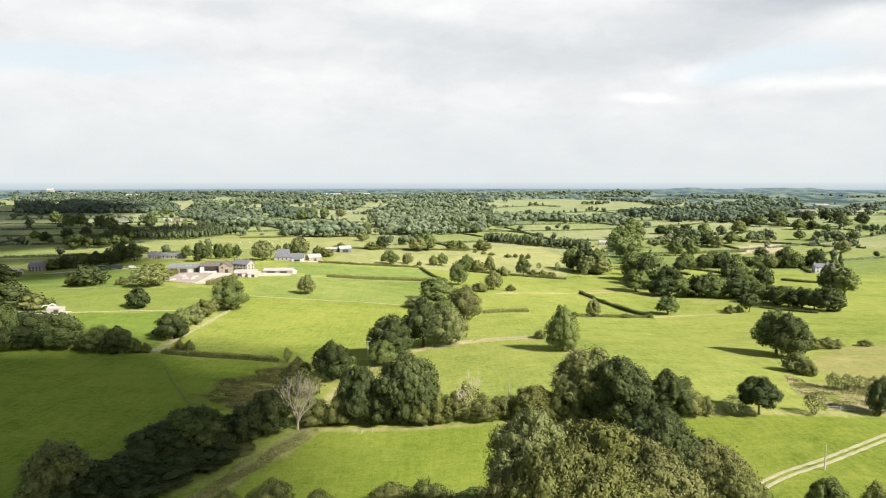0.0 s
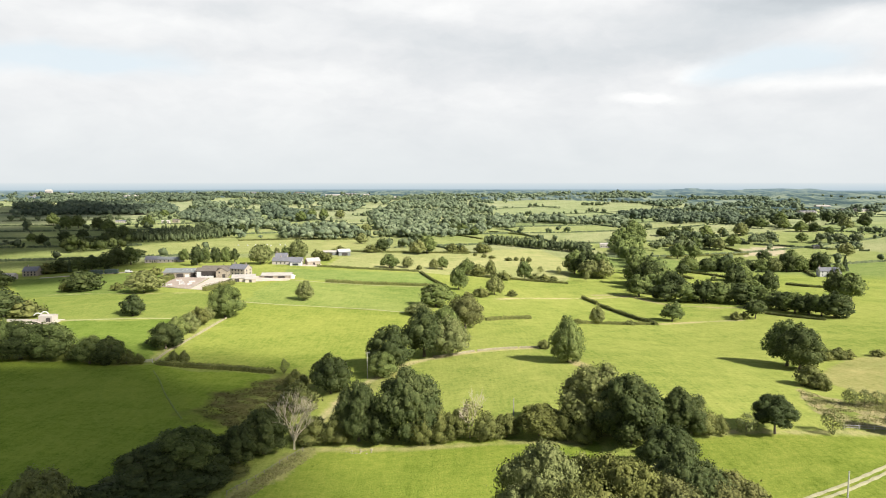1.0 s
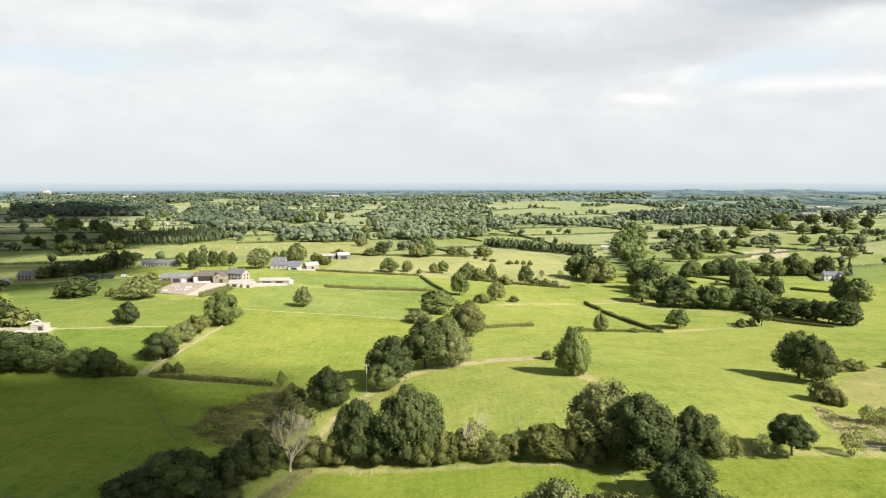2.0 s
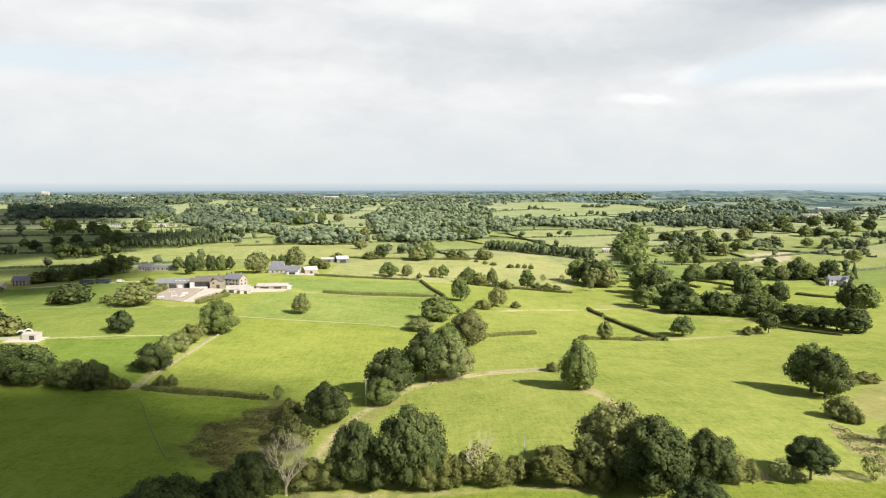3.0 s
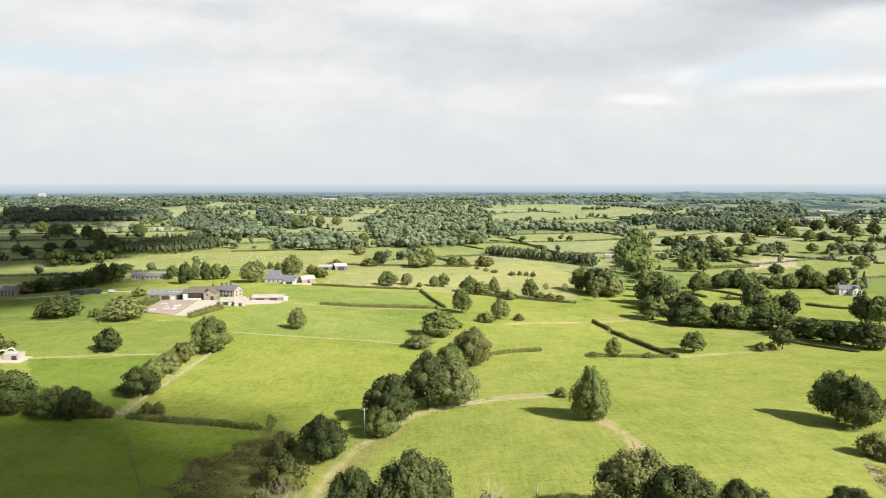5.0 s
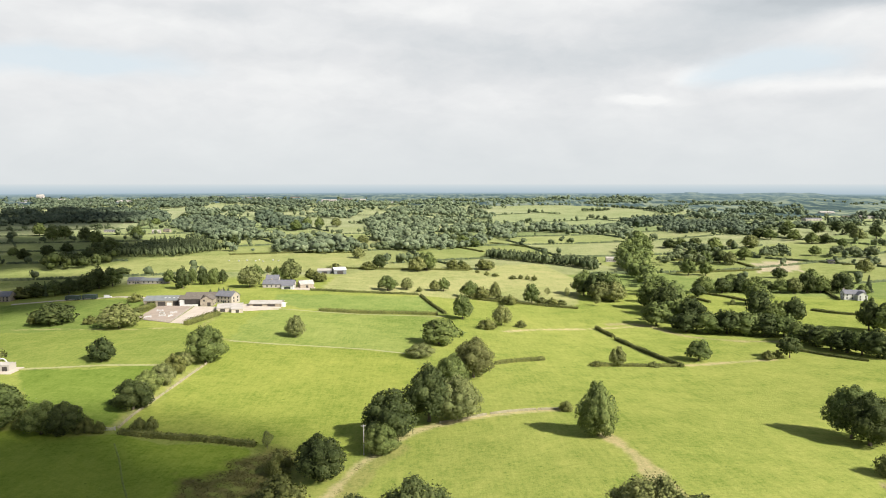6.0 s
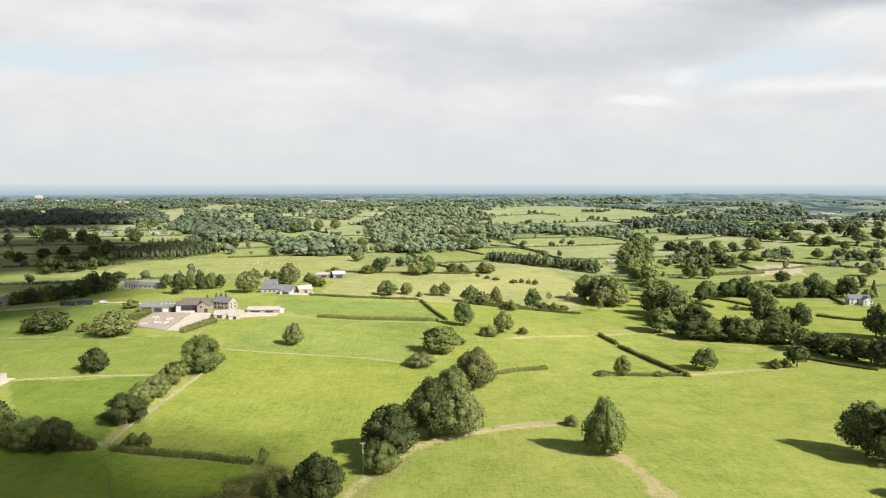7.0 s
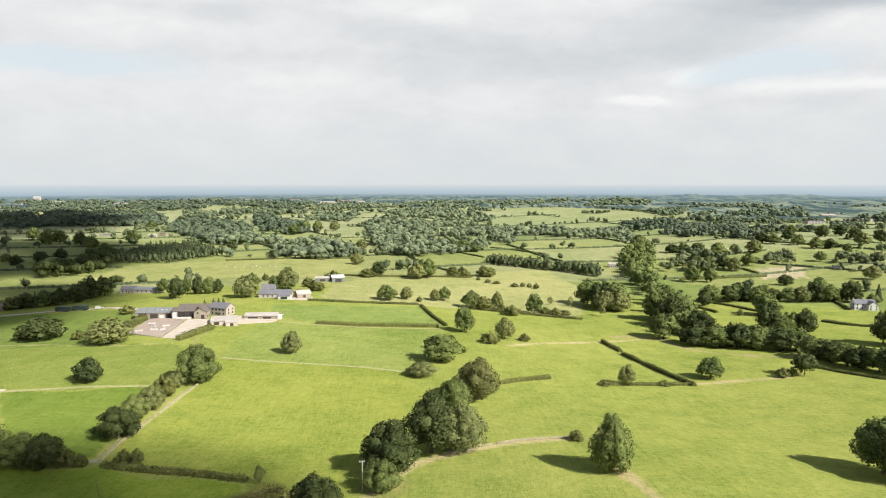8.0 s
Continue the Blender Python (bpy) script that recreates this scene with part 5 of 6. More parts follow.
HEDGES += [
    (2.0, 1.8, [(22.8, 566.3), (57.2, 556.0), (101.8, 539.8)]),
    (7.0, 3.4, [(-192.3, 430.7), (-194.5, 456.6), (-196.5, 485.1)]),
    (4, 3.4, [(-148.7, 411.0), (-145.5, 427.4), (-141.3, 443.6)]),
    (2.0, 2, [(-110.0, 740.9), (-74.0, 736.4), (-27.1, 745.0), (26.9, 747.1)]),
    (2.0, 2, [(-271.0, 873.4), (-193.5, 906.0), (-117.4, 913.3)]),
    (3.0, 2.4, [(299.1, 897.6), (342.1, 896.7), (372.3, 880.5), (372.3, 819.5)]),
    (2.6, 2.2, [(266.9, 785.5), (321.3, 797.5), (371.2, 801.0)]),
    (2.4, 2.0, [(228.6, 618.1), (239.2, 597.4), (246.7, 569.2)]),
]
HEDGES += [
    (2.4, 2.0, [(339.4, 619.4), (320.1, 567.6)]),
    (3.0, 2.4, [(-2.9, 1041.6), (26.6, 1003.5), (56.6, 949.6)]),
    (3.0, 2.4, [(76.6, 1085.0), (113.9, 1045.5), (149.3, 998.5)]),
    (2.4, 2.0, [(470.6, 807.8), (511.5, 802.0)]),
    (2.4, 2.0, [(271.2, 520.2), (280.1, 505.2), (291.1, 497.3)]),
    (2.4, 2.0, [(200.6, 605.7), (211.1, 583.3), (214.1, 565.8)]),
    (1.6, 1.4, [(194.0, 396.4), (201.0, 378.6), (210.5, 364.2)]),
]
for k, (wide, tall, path) in enumerate(HEDGES):
    hedge(path, wide, tall, 200 + k, "dense trimmed hawthorn hedge between two green fields")


def box(cx, cy, cz, sx, sy, sz, turn=0.0, jit=0.0, rng=None):
    v = np.array([(x, y, z) for x in (-1, 1) for y in (-1, 1) for z in (-1, 1)], float)
    if jit:
        v = v + rng.uniform(-jit, jit, v.shape)
    v = v * (sx / 2, sy / 2, sz / 2)
    c, s = math.cos(turn), math.sin(turn)
    v = np.stack([v[:, 0] * c - v[:, 1] * s + cx, v[:, 0] * s + v[:, 1] * c + cy, v[:, 2] + cz], 1)
    return v.tolist(), [(0, 1, 3, 2), (4, 6, 7, 5), (0, 4, 5, 1), (2, 3, 7, 6), (0, 2, 6, 4), (1, 5, 7, 3)]


def drystone_wall(path, tall, seed, label):
    rng = np.random.default_rng(seed)
    x, y, d = along(path, 0.7)
    pieces = []
    for px, py, way_ in zip(x, y, d):
        base, turn = float(height(px, py)), math.atan2(way_[1], way_[0])
        if rng.random() < 0.10:
            continue
        for c in range(3):
            k = 1 - 0.14 * c
            pieces.append(box(px + rng.normal(0, 0.05), py + rng.normal(0, 0.05), base + tall * (c + 0.45) / 3, 0.72, 0.6 * k, tall / 3 * 1.02, turn + rng.normal(0, 0.06), 0.16, rng))
    tagged(new("drystone_wall", mesh_of("drystone_wall", *joined(pieces), DRYSTONE)), label, "wall", "drystone walls")


WALLS = [
    [(-4, 260.2), (4, 262.6), (9, 265), (18, 268), (27.4, 269.6), (38, 270)],
    [(-110.6, 336), (-112.2, 312), (-113.2, 292), (-114.4, 272), (-113.4, 259)],
]
for k, path in enumerate(WALLS):
    drystone_wall(path, 0.75, 300 + k, "weathered pale drystone wall along a field edge")


def ribbon(path, offset, wide, lift, mat, name):
    x, y, d = along(path, 1.2)
    side = np.stack([-d[:, 1], d[:, 0]], 1)
    ragged = 0.12 * np.sin(x * 1.7) + 0.1 * np.sin(y * 2.3)
    verts = []
    for k in (-0.5, -0.17, 0.17, 0.5):
        px = x + side[:, 0] * (offset + k * wide * (1 + ragged * (abs(k) == 0.5)))
        py = y + side[:, 1] * (offset + k * wide * (1 + ragged * (abs(k) == 0.5)))
        drop = -0.35 if abs(k) == 0.5 else 0.0
        verts.append(np.stack([px, py, height(px, py) + lift + drop * lift], 1))
    c = len(x)
    faces = [(k * c + i, k * c + i + 1, (k + 1) * c + i + 1, (k + 1) * c + i)[::-1] for k in range(3) for i in range(c - 1)]
    return mesh_of(name, np.concatenate(verts).tolist(), faces, mat, True)


FARM_ROAD = [(111.1, 153.0), (95.4, 143.4), (81.8, 135.4), (70.6, 130.0), (62.9, 125.0), (57.9, 118.9)]
road = thing("farm_road", (0, 0, 0), "pale gravel farm track with a grassy middle strip", "track")
tagged(road, kind="structure")
part("wheel_track", ribbon(FARM_ROAD, -0.85, 0.95, 0.2, GRAVEL, "wheel_track"), road)
part("wheel_track", ribbon(FARM_ROAD, 0.85, 0.95, 0.2, GRAVEL, "wheel_track"), road)
for name, path, wide, mat, label in (
    ("pasture_track", [(-185.3, 319.2), (-169.0, 322.9), (-153.0, 328.0), (-130.3, 331.4)], 2.4, DIRT, "pale stony track across pasture"),
    ("pasture_path", [(-113.4, 378.2), (-91.4, 375.1), (-65.9, 372.9), (-40.4, 369.0), (-21.5, 362.4)], 2.1, DIRT, "faint worn path along a low field bank"),
    ("lane", [(-314.6, 514.3), (-285.2, 525.0), (-242.5, 529.2), (-217.7, 515.3)], 4.5, CONCRETE, "pale country lane past the farm"),
    ("farm_lane", [(-116.4, 470.9), (-83.2, 466.7), (-54.5, 466.2), (-0.5, 477.9)], 2.2, DIRT, "pale lane along a lush field"),
    ("cattle_path", [(-108, 245), (-100, 232), (-92, 217), (-83, 202), (-76, 191)], 0.55, DARK_DIRT, "dark trodden line through grass"),
):
    tagged(new(name, ribbon(path, 0, wide, 0.22, mat, name)), label, "track", kind="structure")


# ---- buildings ----
def gable(parent, cx, cy, long, deep, eave, ridge, turn, wall_mat, roof_mat, base, openings=(), overhang=0.35, roof_label="", wall_label=""):
    """Walls, a pitched roof of two thick slopes along the long side, and openings (side, along, low, wide, high, kind) on the walls."""
    c, s = math.cos(turn), math.sin(turn)

    def put(verts):
        return [(cx + x * c - y * s, cy + x * s + y * c, base + z) for x, y, z in verts]

    a, b = long / 2, deep / 2
    lower = [(-a, -b, -0.6), (a, -b, -0.6), (a, b, -0.6), (-a, b, -0.6)]
    upper = [(-a, -b, eave), (a, -b, eave), (a, b, eave), (-a, b, eave), (-a, 0, ridge), (a, 0, ridge)]
    faces = [(0, 1, 5, 4), (1, 2, 6, 9, 5), (2, 3, 7, 6), (3, 0, 4, 8, 7), (3, 2, 1, 0), (4, 5, 9, 8), (6, 7, 8, 9)]
    part("wall", mesh_of("wall", put(lower + upper), faces, wall_mat), parent, wall_label)
    o, t = overhang, 0.22
    pitch = (ridge - eave) / b
    verts = []
    for x in (-a - o, a + o):
        for y, z in ((-b - o, eave - o * pitch + 0.05), (0, ridge + 0.05), (b + o, eave - o * pitch + 0.05)):
            verts += [(x, y, z), (x, y, z + t)]
    roof = [(0, 2, 8, 6), (1, 7, 9, 3), (2, 4, 10, 8), (3, 9, 11, 5), (0, 6, 7, 1), (4, 5, 11, 10), (0, 1, 3, 2), (2, 3, 5, 4), (6, 8, 9, 7), (8, 10, 11, 9)]
    part("roof", mesh_of("roof", put(verts), roof, roof_mat), parent, roof_label)
    for side, at, low_, w, h, kind in openings:
        if side in "fb":
            sign = -1 if side == "f" else 1
            v, f = box(at, sign * b, low_ + h / 2, w, 0.16, h)
            v2, f2 = box(at, sign * (b + 0.05), low_ - 0.06, w + 0.3, 0.24, 0.12)
        else:
            sign = 1 if side == "r" else -1
            v, f = box(sign * a, at, low_ + h / 2, 0.16, w, h)
            v2, f2 = box(sign * (a + 0.05), at, low_ - 0.06, 0.24, w + 0.3, 0.12)
        # An opening is a solid panel; the shade inside is put into its colour.
        mat = {"window": GLASS, "door": DARK_PAINT, "opening": DARK_VOID, "white_door": WHITE_PAINT}[kind]
        made = part("opening" if kind == "opening" else kind.replace("white_", ""), mesh_of(kind, put(v), f, mat), parent)
        if kind == "window":
            part("sill", mesh_of("sill", put(v2), f2, STONE), made)


def chimney(parent, x, y, low_, tall, mat=None):
    v, f = joined([box(x, y, low_ + tall / 2, 0.9, 0.6, tall), box(x, y, low_ + tall, 1.1, 0.8, 0.14)] + [box(x + k, y, low_ + tall + 0.25, 0.22, 0.22, 0.45) for k in (-0.25, 0.25)])
    part("chimney", mesh_of("chimney", v, f, mat or STONE), parent)


def building(name, label, category="building", group=""):
    return thing(name, (0, 0, 0), label, category, group)


def ground_at(x, y):
    return float(height(x, y))


def windows(xs, lows, side="f", w=1.0, h=1.25):
    return [(side, x, z, w, h, "window") for x in xs for z in lows]


# The riding farm.
b = building("stable_barn", "long farm barn with grey sheet roof beside arena", "barn")
gable(b, -189, 482, 25, 14, 3.9, 6.0, 0.09, STONE, GREY_SHEET, ground_at(-189, 480), [("f", -8, 0, 5, 3.2, "opening"), ("f", -1, 0, 5, 3.2, "opening"), ("f", 4.0, 0.3, 3.0, 2.2, "white_door"), ("f", 8.8, 0.0, 5, 3.4, "opening")])
for k in range(4):
    v, f = box(-196 + 2.8 * k + 8, 478.5 + 0.2 * k, ground_at(-189, 480) + 5.28, 1.0, 2.6, 0.12)
    part("rooflight", mesh_of("rooflight", v, f, WHITE_PAINT), b)
b = building("open_barn", "brown-roofed barn whose open shaded front is plain dark wall", "barn")
gable(b, -171, 480, 14, 12, 4.6, 6.4, 0.09, DARK_VOID, BROWN_ROOF, ground_at(-170, 478), [("f", -4.9, 0, 3.6, 4.2, "white_door")])
for k in range(4):
    v, f = box(-176.5 + 4.0 * k, 472.4 + 0.36 * k, ground_at(-170, 474) + 2.4, 0.28, 0.28, 5.2)
    part("post", mesh_of("post", v, f, DARK_VOID), b)
v, f = box(-169, 472.6, ground_at(-170, 474) + 0.7, 9, 0.3, 1.3, 0.09)
part("feed_barrier", mesh_of("feed_barrier", v, f, WHITE_PAINT), b)
b = building("stone_barn", "brown gritstone barn with a tiled roof", "barn")
gable(b, -159, 477, 9, 8, 4.4, 6.8, 1.66, STONE, BROWN_ROOF, ground_at(-158, 474), [("l", -1.5, 0, 2.2, 2.6, "opening"), ("l", 1.6, 3.2, 1.0, 1.2, "window"), ("f", 2, 0.6, 1.2, 1.2, "window"), ("f", -2, 0.6, 1.2, 1.2, "window")])
b = building("long_stone_range", "long low stone farm range with brown roof", "barn")
gable(b, -164, 493, 30, 8, 3.8, 6.2, 0.06, STONE, BROWN_ROOF, ground_at(-164, 492), windows((6, 9, 12), (1.0,)))
b = building("farmhouse", "stone farmhouse with pale walls and slate roof", "house")
gable(b, -149.5, 488, 13, 9, 5.0, 7.8, -0.35, PALE_STONE, SLATE, ground_at(-149, 484), windows((-4.2, -1.4, 1.4, 4.2), (0.9, 3.3)) + [("f", 0, 0, 1.0, 2.05, "door")] + windows((-2, 2), (1.0, 3.3), "r"))
chimney(b, -154, 489.6, ground_at(-149, 484) + 6.9, 1.9)
chimney(b, -145, 486.4, ground_at(-149, 484) + 6.9, 1.9)
b = building("pale_roofed_shed", "low cattle shed with pale fibre-cement roof", "shed")
gable(b, -139.5, 462, 15, 17, 2.6, 4.0, 0.22, CONCRETE, PALE_SHEET, ground_at(-138, 458), [("f", -4, 0, 3, 2.4, "opening"), ("f", 3, 0.6, 4, 1.6, "opening")])
b = building("lean_to_shed", "small lean-to with pale sheet roof", "shed")
gable(b, -133, 455, 7, 6, 2.4, 3.2, 0.3, CONCRETE, PALE_SHEET, ground_at(-132, 455), [("f", 0, 0, 2, 1.9, "opening")])
b = building("long_low_shed", "long low stone shed under a pale roof", "shed")
gable(b, -121, 481, 21, 11, 1.9, 3.2, 0.05, STONE, PALE_SHEET, ground_at(-121, 476), [("f", -5, 0.2, 6, 1.3, "opening"), ("f", 4, 0.2, 5, 1.3, "opening")])
b = building("white_tank", "round white farm storage tank", "tank")
x0, y0 = -109.5, 478.5
part("drum", mesh_of("drum", *tube([(x0, y0, ground_at(x0, y0) - 0.3), (x0, y0, ground_at(x0, y0) + 2.4)], [1.7, 1.7], 20), WHITE_PAINT), b)
part("cap", mesh_of("cap", *tube([(x0, y0, ground_at(x0, y0) + 2.4), (x0, y0, ground_at(x0, y0) + 3.0)], [1.75, 0.5], 20), WHITE_PAINT), b)


def slab(name, ring, lift, mat, label, thick=0.25):
    """A paved or sanded area laid on the ground."""
    ring = np.array(ring, float)
    mid = ring.mean(0)
    rows = []
    for k in np.linspace(0, 1, 9):
        edge = []
        for p, q in zip(ring, np.roll(ring, -1, 0)):
            edge += [p + (q - p) * s for s in np.linspace(0, 1, 9)[:-1]]
        rows.append(mid + (np.array(edge) - mid) * k)
    c = len(rows[0])
    verts = [(px, py, ground_at(px, py) + lift) for row in rows for px, py in row]
    verts += [(px, py, ground_at(px, py) + lift - thick) for px, py in rows[-1]]
    faces = [(i * c + j, (i + 1) * c + j, (i + 1) * c + (j + 1) % c, i * c + (j + 1) % c) for i in range(9) for j in range(c)]
    tagged(new(name, mesh_of(name, verts, faces, mat)), label, "ground", kind="structure")


slab("riding_arena", [(-186, 429), (-160.5, 416.5), (-167, 471), (-192, 477)], 0.3, SAND, "brown sand riding arena floor")
slab("farm_yard", [(-160, 416.5), (-151, 415), (-147, 470), (-166, 471.5)], 0.24, CONCRETE, "pale concrete farm yard")
slab("house_yard", [(-146.5, 450), (-110, 468), (-110, 494), (-146.5, 478)], 0.2, CONCRETE, "pale yard between farm sheds")


def fence(path, tall, step, rails, label, group="", mat=None):
    mat = mat or POLE_WOOD
    x, y, d = along(path, step)
    z = height(x, y)
    ob = thing("fence", (0, 0, 0), label, "fence", group)
    for px, py, pz in zip(x, y, z):
        part("post", mesh_of("post", *box(px, py, pz + tall / 2 - 0.2, 0.13, 0.13, tall + 0.4), mat), ob)
    for r in range(rails):
        h = tall * (r + 0.8) / rails
        for i in range(len(x) - 1):
            v, f = tube([(x[i], y[i], z[i] + h), (x[i + 1], y[i + 1], z[i + 1] + h)], [0.055, 0.055], 4)
            part("rail", mesh_of("rail", v, f, mat), ob)


fence([(-186, 429), (-160.5, 416.5), (-167, 471)], 1.3, 3.2, 2, "white-weathered timber rail fence round riding arena")
fence([(100, 166.5), (118, 165), (140, 165.5)], 1.2, 3.4, 2, "grey timber rail fence at field corner", "field fences")
fence([(-47, 142), (-43, 150), (-39.5, 160), (-36, 167)], 1.1, 3.0, 1, "weathered post and wire fence on grassy bank", "field fences", FENCE_WOOD)


def jump(x, y, turn):
    """A show jump: two wings and striped poles."""
    ob = thing("show_jump", (x, y, ground_at(x, y) + 0.3), "white painted show jump on arena sand", "jump", "show jumps", turn)
    for sx in (-1.5, 1.5):
        part("wing", mesh_of("wing", *joined([box(sx, 0, 0.6, 0.12, 0.4, 1.2), box(sx * 1.25, 0, 0.5, 0.1, 0.4, 1.0), box(sx * 1.12, 0, 0.35, 0.9, 0.1, 0.14), box(sx * 1.12, 0, 0.85, 0.7, 0.1, 0.14), box(sx * 1.12, 0, 0.07, 0.9, 0.9, 0.12)]), WHITE_PAINT), ob)
    for h in (0.3, 0.6, 0.9):
        part("pole", mesh_of("pole", *tube([(-1.45, 0.06, h), (1.45, 0.06, h)], [0.07, 0.07], 8), WHITE_PAINT), ob)
    part("filler", mesh_of("filler", *box(0, 0.1, 0.3, 2.5, 0.25, 0.4), WHITE_PAINT), ob)


for x, y, turn in ((-180, 433, 0.5), (-177, 446, -0.4), (-173, 437, 0.2), (-170.5, 448, 0.6), (-168, 437, 1.2), (-182, 455, 0.1)):
    jump(x, y, turn)

# The second farm and its neighbours.
b = building("long_cottage", "long low white cottage with grey slate roof", "house")
gable(b, -132, 562, 25, 7.5, 3.0, 5.8, 0.0, RENDER_WHITE, SLATE, ground_at(-132, 558), windows((-9, -5.5, -2, 2, 6, 9.5), (0.9,)) + [("f", 4, 0, 1, 2.05, "door")])
chimney(b, -138, 562, ground_at(-132, 558) + 5.2, 1.5)
b = building("tall_house", "two-storey pale stone house with slate roof", "house")
gable(b, -140, 573, 10, 8, 5.4, 8.4, 0.1, RENDER_WHITE, SLATE, ground_at(-140, 570), windows((-3, 0, 3), (0.9, 3.4)))
chimney(b, -144, 573, ground_at(-140, 570) + 7.6, 1.8)
b = building("white_workshop", "white shed with grey panels beside cottage", "shed")
gable(b, -123.5, 554, 9, 5, 2.8, 4.2, 0.0, WHITE_PAINT, SLATE, ground_at(-123, 552), [("f", 0, 0.4, 5, 1.6, "window")])
b = building("stone_outbuilding", "pale stone outbuilding with a low roof", "shed")
gable(b, -112, 566, 11, 8, 3.2, 5.6, 0.5, STONE, PALE_SHEET, ground_at(-112, 562), [("f", 0, 0, 2, 2.2, "opening")])
b = building("stone_outhouse", "small ruined stone outhouse", "shed")
gable(b, -115, 573, 7, 6, 3.4, 5.0, -0.2, STONE, BROWN_ROOF, ground_at(-115, 572), [("f", 1, 0, 1, 2, "opening")])
slab("stone_yard", [(-119, 550.5), (-103, 553), (-105, 570), (-119, 572)], 0.22, CONCRETE, "pale stony yard beside cottage")
b = building("hay_barn", "white-roofed hay barn beyond the meadow", "barn")
gable(b, -104, 690, 12, 14, 4.2, 6.2, 0.3, GREY_SHEET, WHITE_PAINT, ground_at(-104, 686), [("f", 0, 0, 6, 3.2, "opening")])
b = building("low_barn", "low grey barn beside hay barn", "barn")
gable(b, -118, 690, 14, 9, 3.0, 4.4, 0.1, GREY_SHEET, PALE_SHEET, ground_at(-118, 686), [("f", 0, 0, 5, 2.2, "opening")])
b = building("bungalow", "white bungalow with grey roof beyond trees", "house")
gable(b, -268, 610, 12, 9, 2.9, 5.4, 0.05, RENDER_WHITE, SLATE, ground_at(-268, 606), windows((-4, -1, 3), (0.9,)) + [("f", 1, 0, 1, 2.05, "door")])
b = building("bungalow_range", "long low white range with grey roof", "house")
gable(b, -250, 606, 22, 8, 2.6, 4.6, -0.1, RENDER_WHITE, GREY_SHEET, ground_at(-250, 602), windows((-8, -4, 0, 4, 8), (0.9,)))
b = building("hipped_house", "square stone house with a pyramid roof", "house")
gable(b, -331, 532, 11, 9, 4.2, 7.2, 0.1, STONE, SLATE, ground_at(-331, 528), windows((-3.8, -1.3, 1.3, 3.8), (0.7, 2.6)))
chimney(b, -334, 531.5, ground_at(-331, 528) + 6.4, 2.0)
b = building("white_outhouse", "white rendered outbuilding beside stone house", "shed")
gable(b, -338, 512, 12, 7, 3.0, 4.8, 0.1, RENDER_WHITE, PALE_SHEET, ground_at(-338, 510), [("f", 0, 0, 2.4, 2.2, "opening")])
b = building("white_farmhouse", "white twin-gabled farmhouse with slate roof", "house")
gable(b, 334, 572, 16, 8, 4.8, 7.6, -0.15, WHITE_PAINT, SLATE, ground_at(334, 568), windows((-6, -2, 2, 6), (0.9, 3.2)) + windows((-2, 2), (0.9, 3.2), "l"))
gable(b, 337, 567, 9, 7, 4.6, 7.2, 1.42, WHITE_PAINT, SLATE, ground_at(334, 568), windows((-2, 2), (0.9, 3.0), "l"))
chimney(b, 328, 575, ground_at(334, 568) + 6.6, 2.0)

# The white store by the lane, with two hoops of white pipe.
b = building("white_store", "white walled farm store with curved white pipes", "store")
z0 = ground_at(-190, 317)
gable(b, -190.5, 318.5, 6.4, 5, 2.6, 3.3, 0.0, RENDER_WHITE, PALE_SHEET, z0, [("f", 1.4, 0, 2.2, 2.1, "opening")], 0.15)
v, f = box(-202, 317, z0 + 0.6, 15, 0.35, 1.4)
part("yard_wall", mesh_of("yard_wall", v, f, RENDER_WHITE), b)
for off, deep_ in ((-196.5, 320.0), (-195.2, 323.5)):
    arc = [(off + 1.8 * math.cos(a), deep_ + 0.8 * math.cos(a), z0 + 1.0 + 2.6 * math.sin(a)) for a in np.linspace(-0.3, math.pi * 0.8, 12)]
    part("pipe", mesh_of("pipe", *tube(arc, [0.28] * 12, 8), WHITE_PAINT, True), b)
slab("store_yard", [(-200, 312), (-184.5, 312.5), (-184.5, 322), (-200, 322)], 0.2, CONCRETE, "pale concrete apron round white store")


def lorry(x, y, turn):
    ob = thing("lorry", (x, y, ground_at(x, y) + 0.25), "dark box lorry parked on the lane", "lorry", "", turn)
    part("body", mesh_of("body", *box(-1.2, 0, 2.2, 8.5, 2.5, 2.9), DARK_PAINT), ob)
    part("cab", mesh_of("cab", *joined([box(4.3, 0, 1.7, 2.1, 2.4, 2.4), box(4.0, 0, 3.1, 1.5, 2.2, 0.5)]), DARK_PAINT), ob)
    part("windscreen", mesh_of("windscreen", *box(5.36, 0, 2.2, 0.06, 2.1, 0.9), GLASS), ob)
    for wx in (-4, -2.6, 4.2):
        for wy in (-1.1, 1.1):
            part("wheel", mesh_of("wheel", *tube([(wx, wy - 0.15, 0.5), (wx, wy + 0.15, 0.5)], [0.5, 0.5], 14), RUBBER), ob)


def van(x, y, turn):
    ob = thing("van", (x, y, ground_at(x, y) + 0.25), "white panel van parked on the lane", "van", "", turn)
    part("body", mesh_of("body", *joined([box(-0.5, 0, 1.25, 4.0, 1.95, 1.7), box(2.0, 0, 0.85, 1.2, 1.9, 0.9)]), WHITE_PAINT), ob)
    part("windscreen", mesh_of("windscreen", *box(1.55, 0, 1.7, 0.1, 1.7, 0.7), GLASS), ob)
    for wx in (-1.6, 1.8):
        for wy in (-0.85, 0.85):
            part("wheel", mesh_of("wheel", *tube([(wx, wy - 0.12, 0.33), (wx, wy + 0.12, 0.33)], [0.33, 0.33], 12), RUBBER), ob)


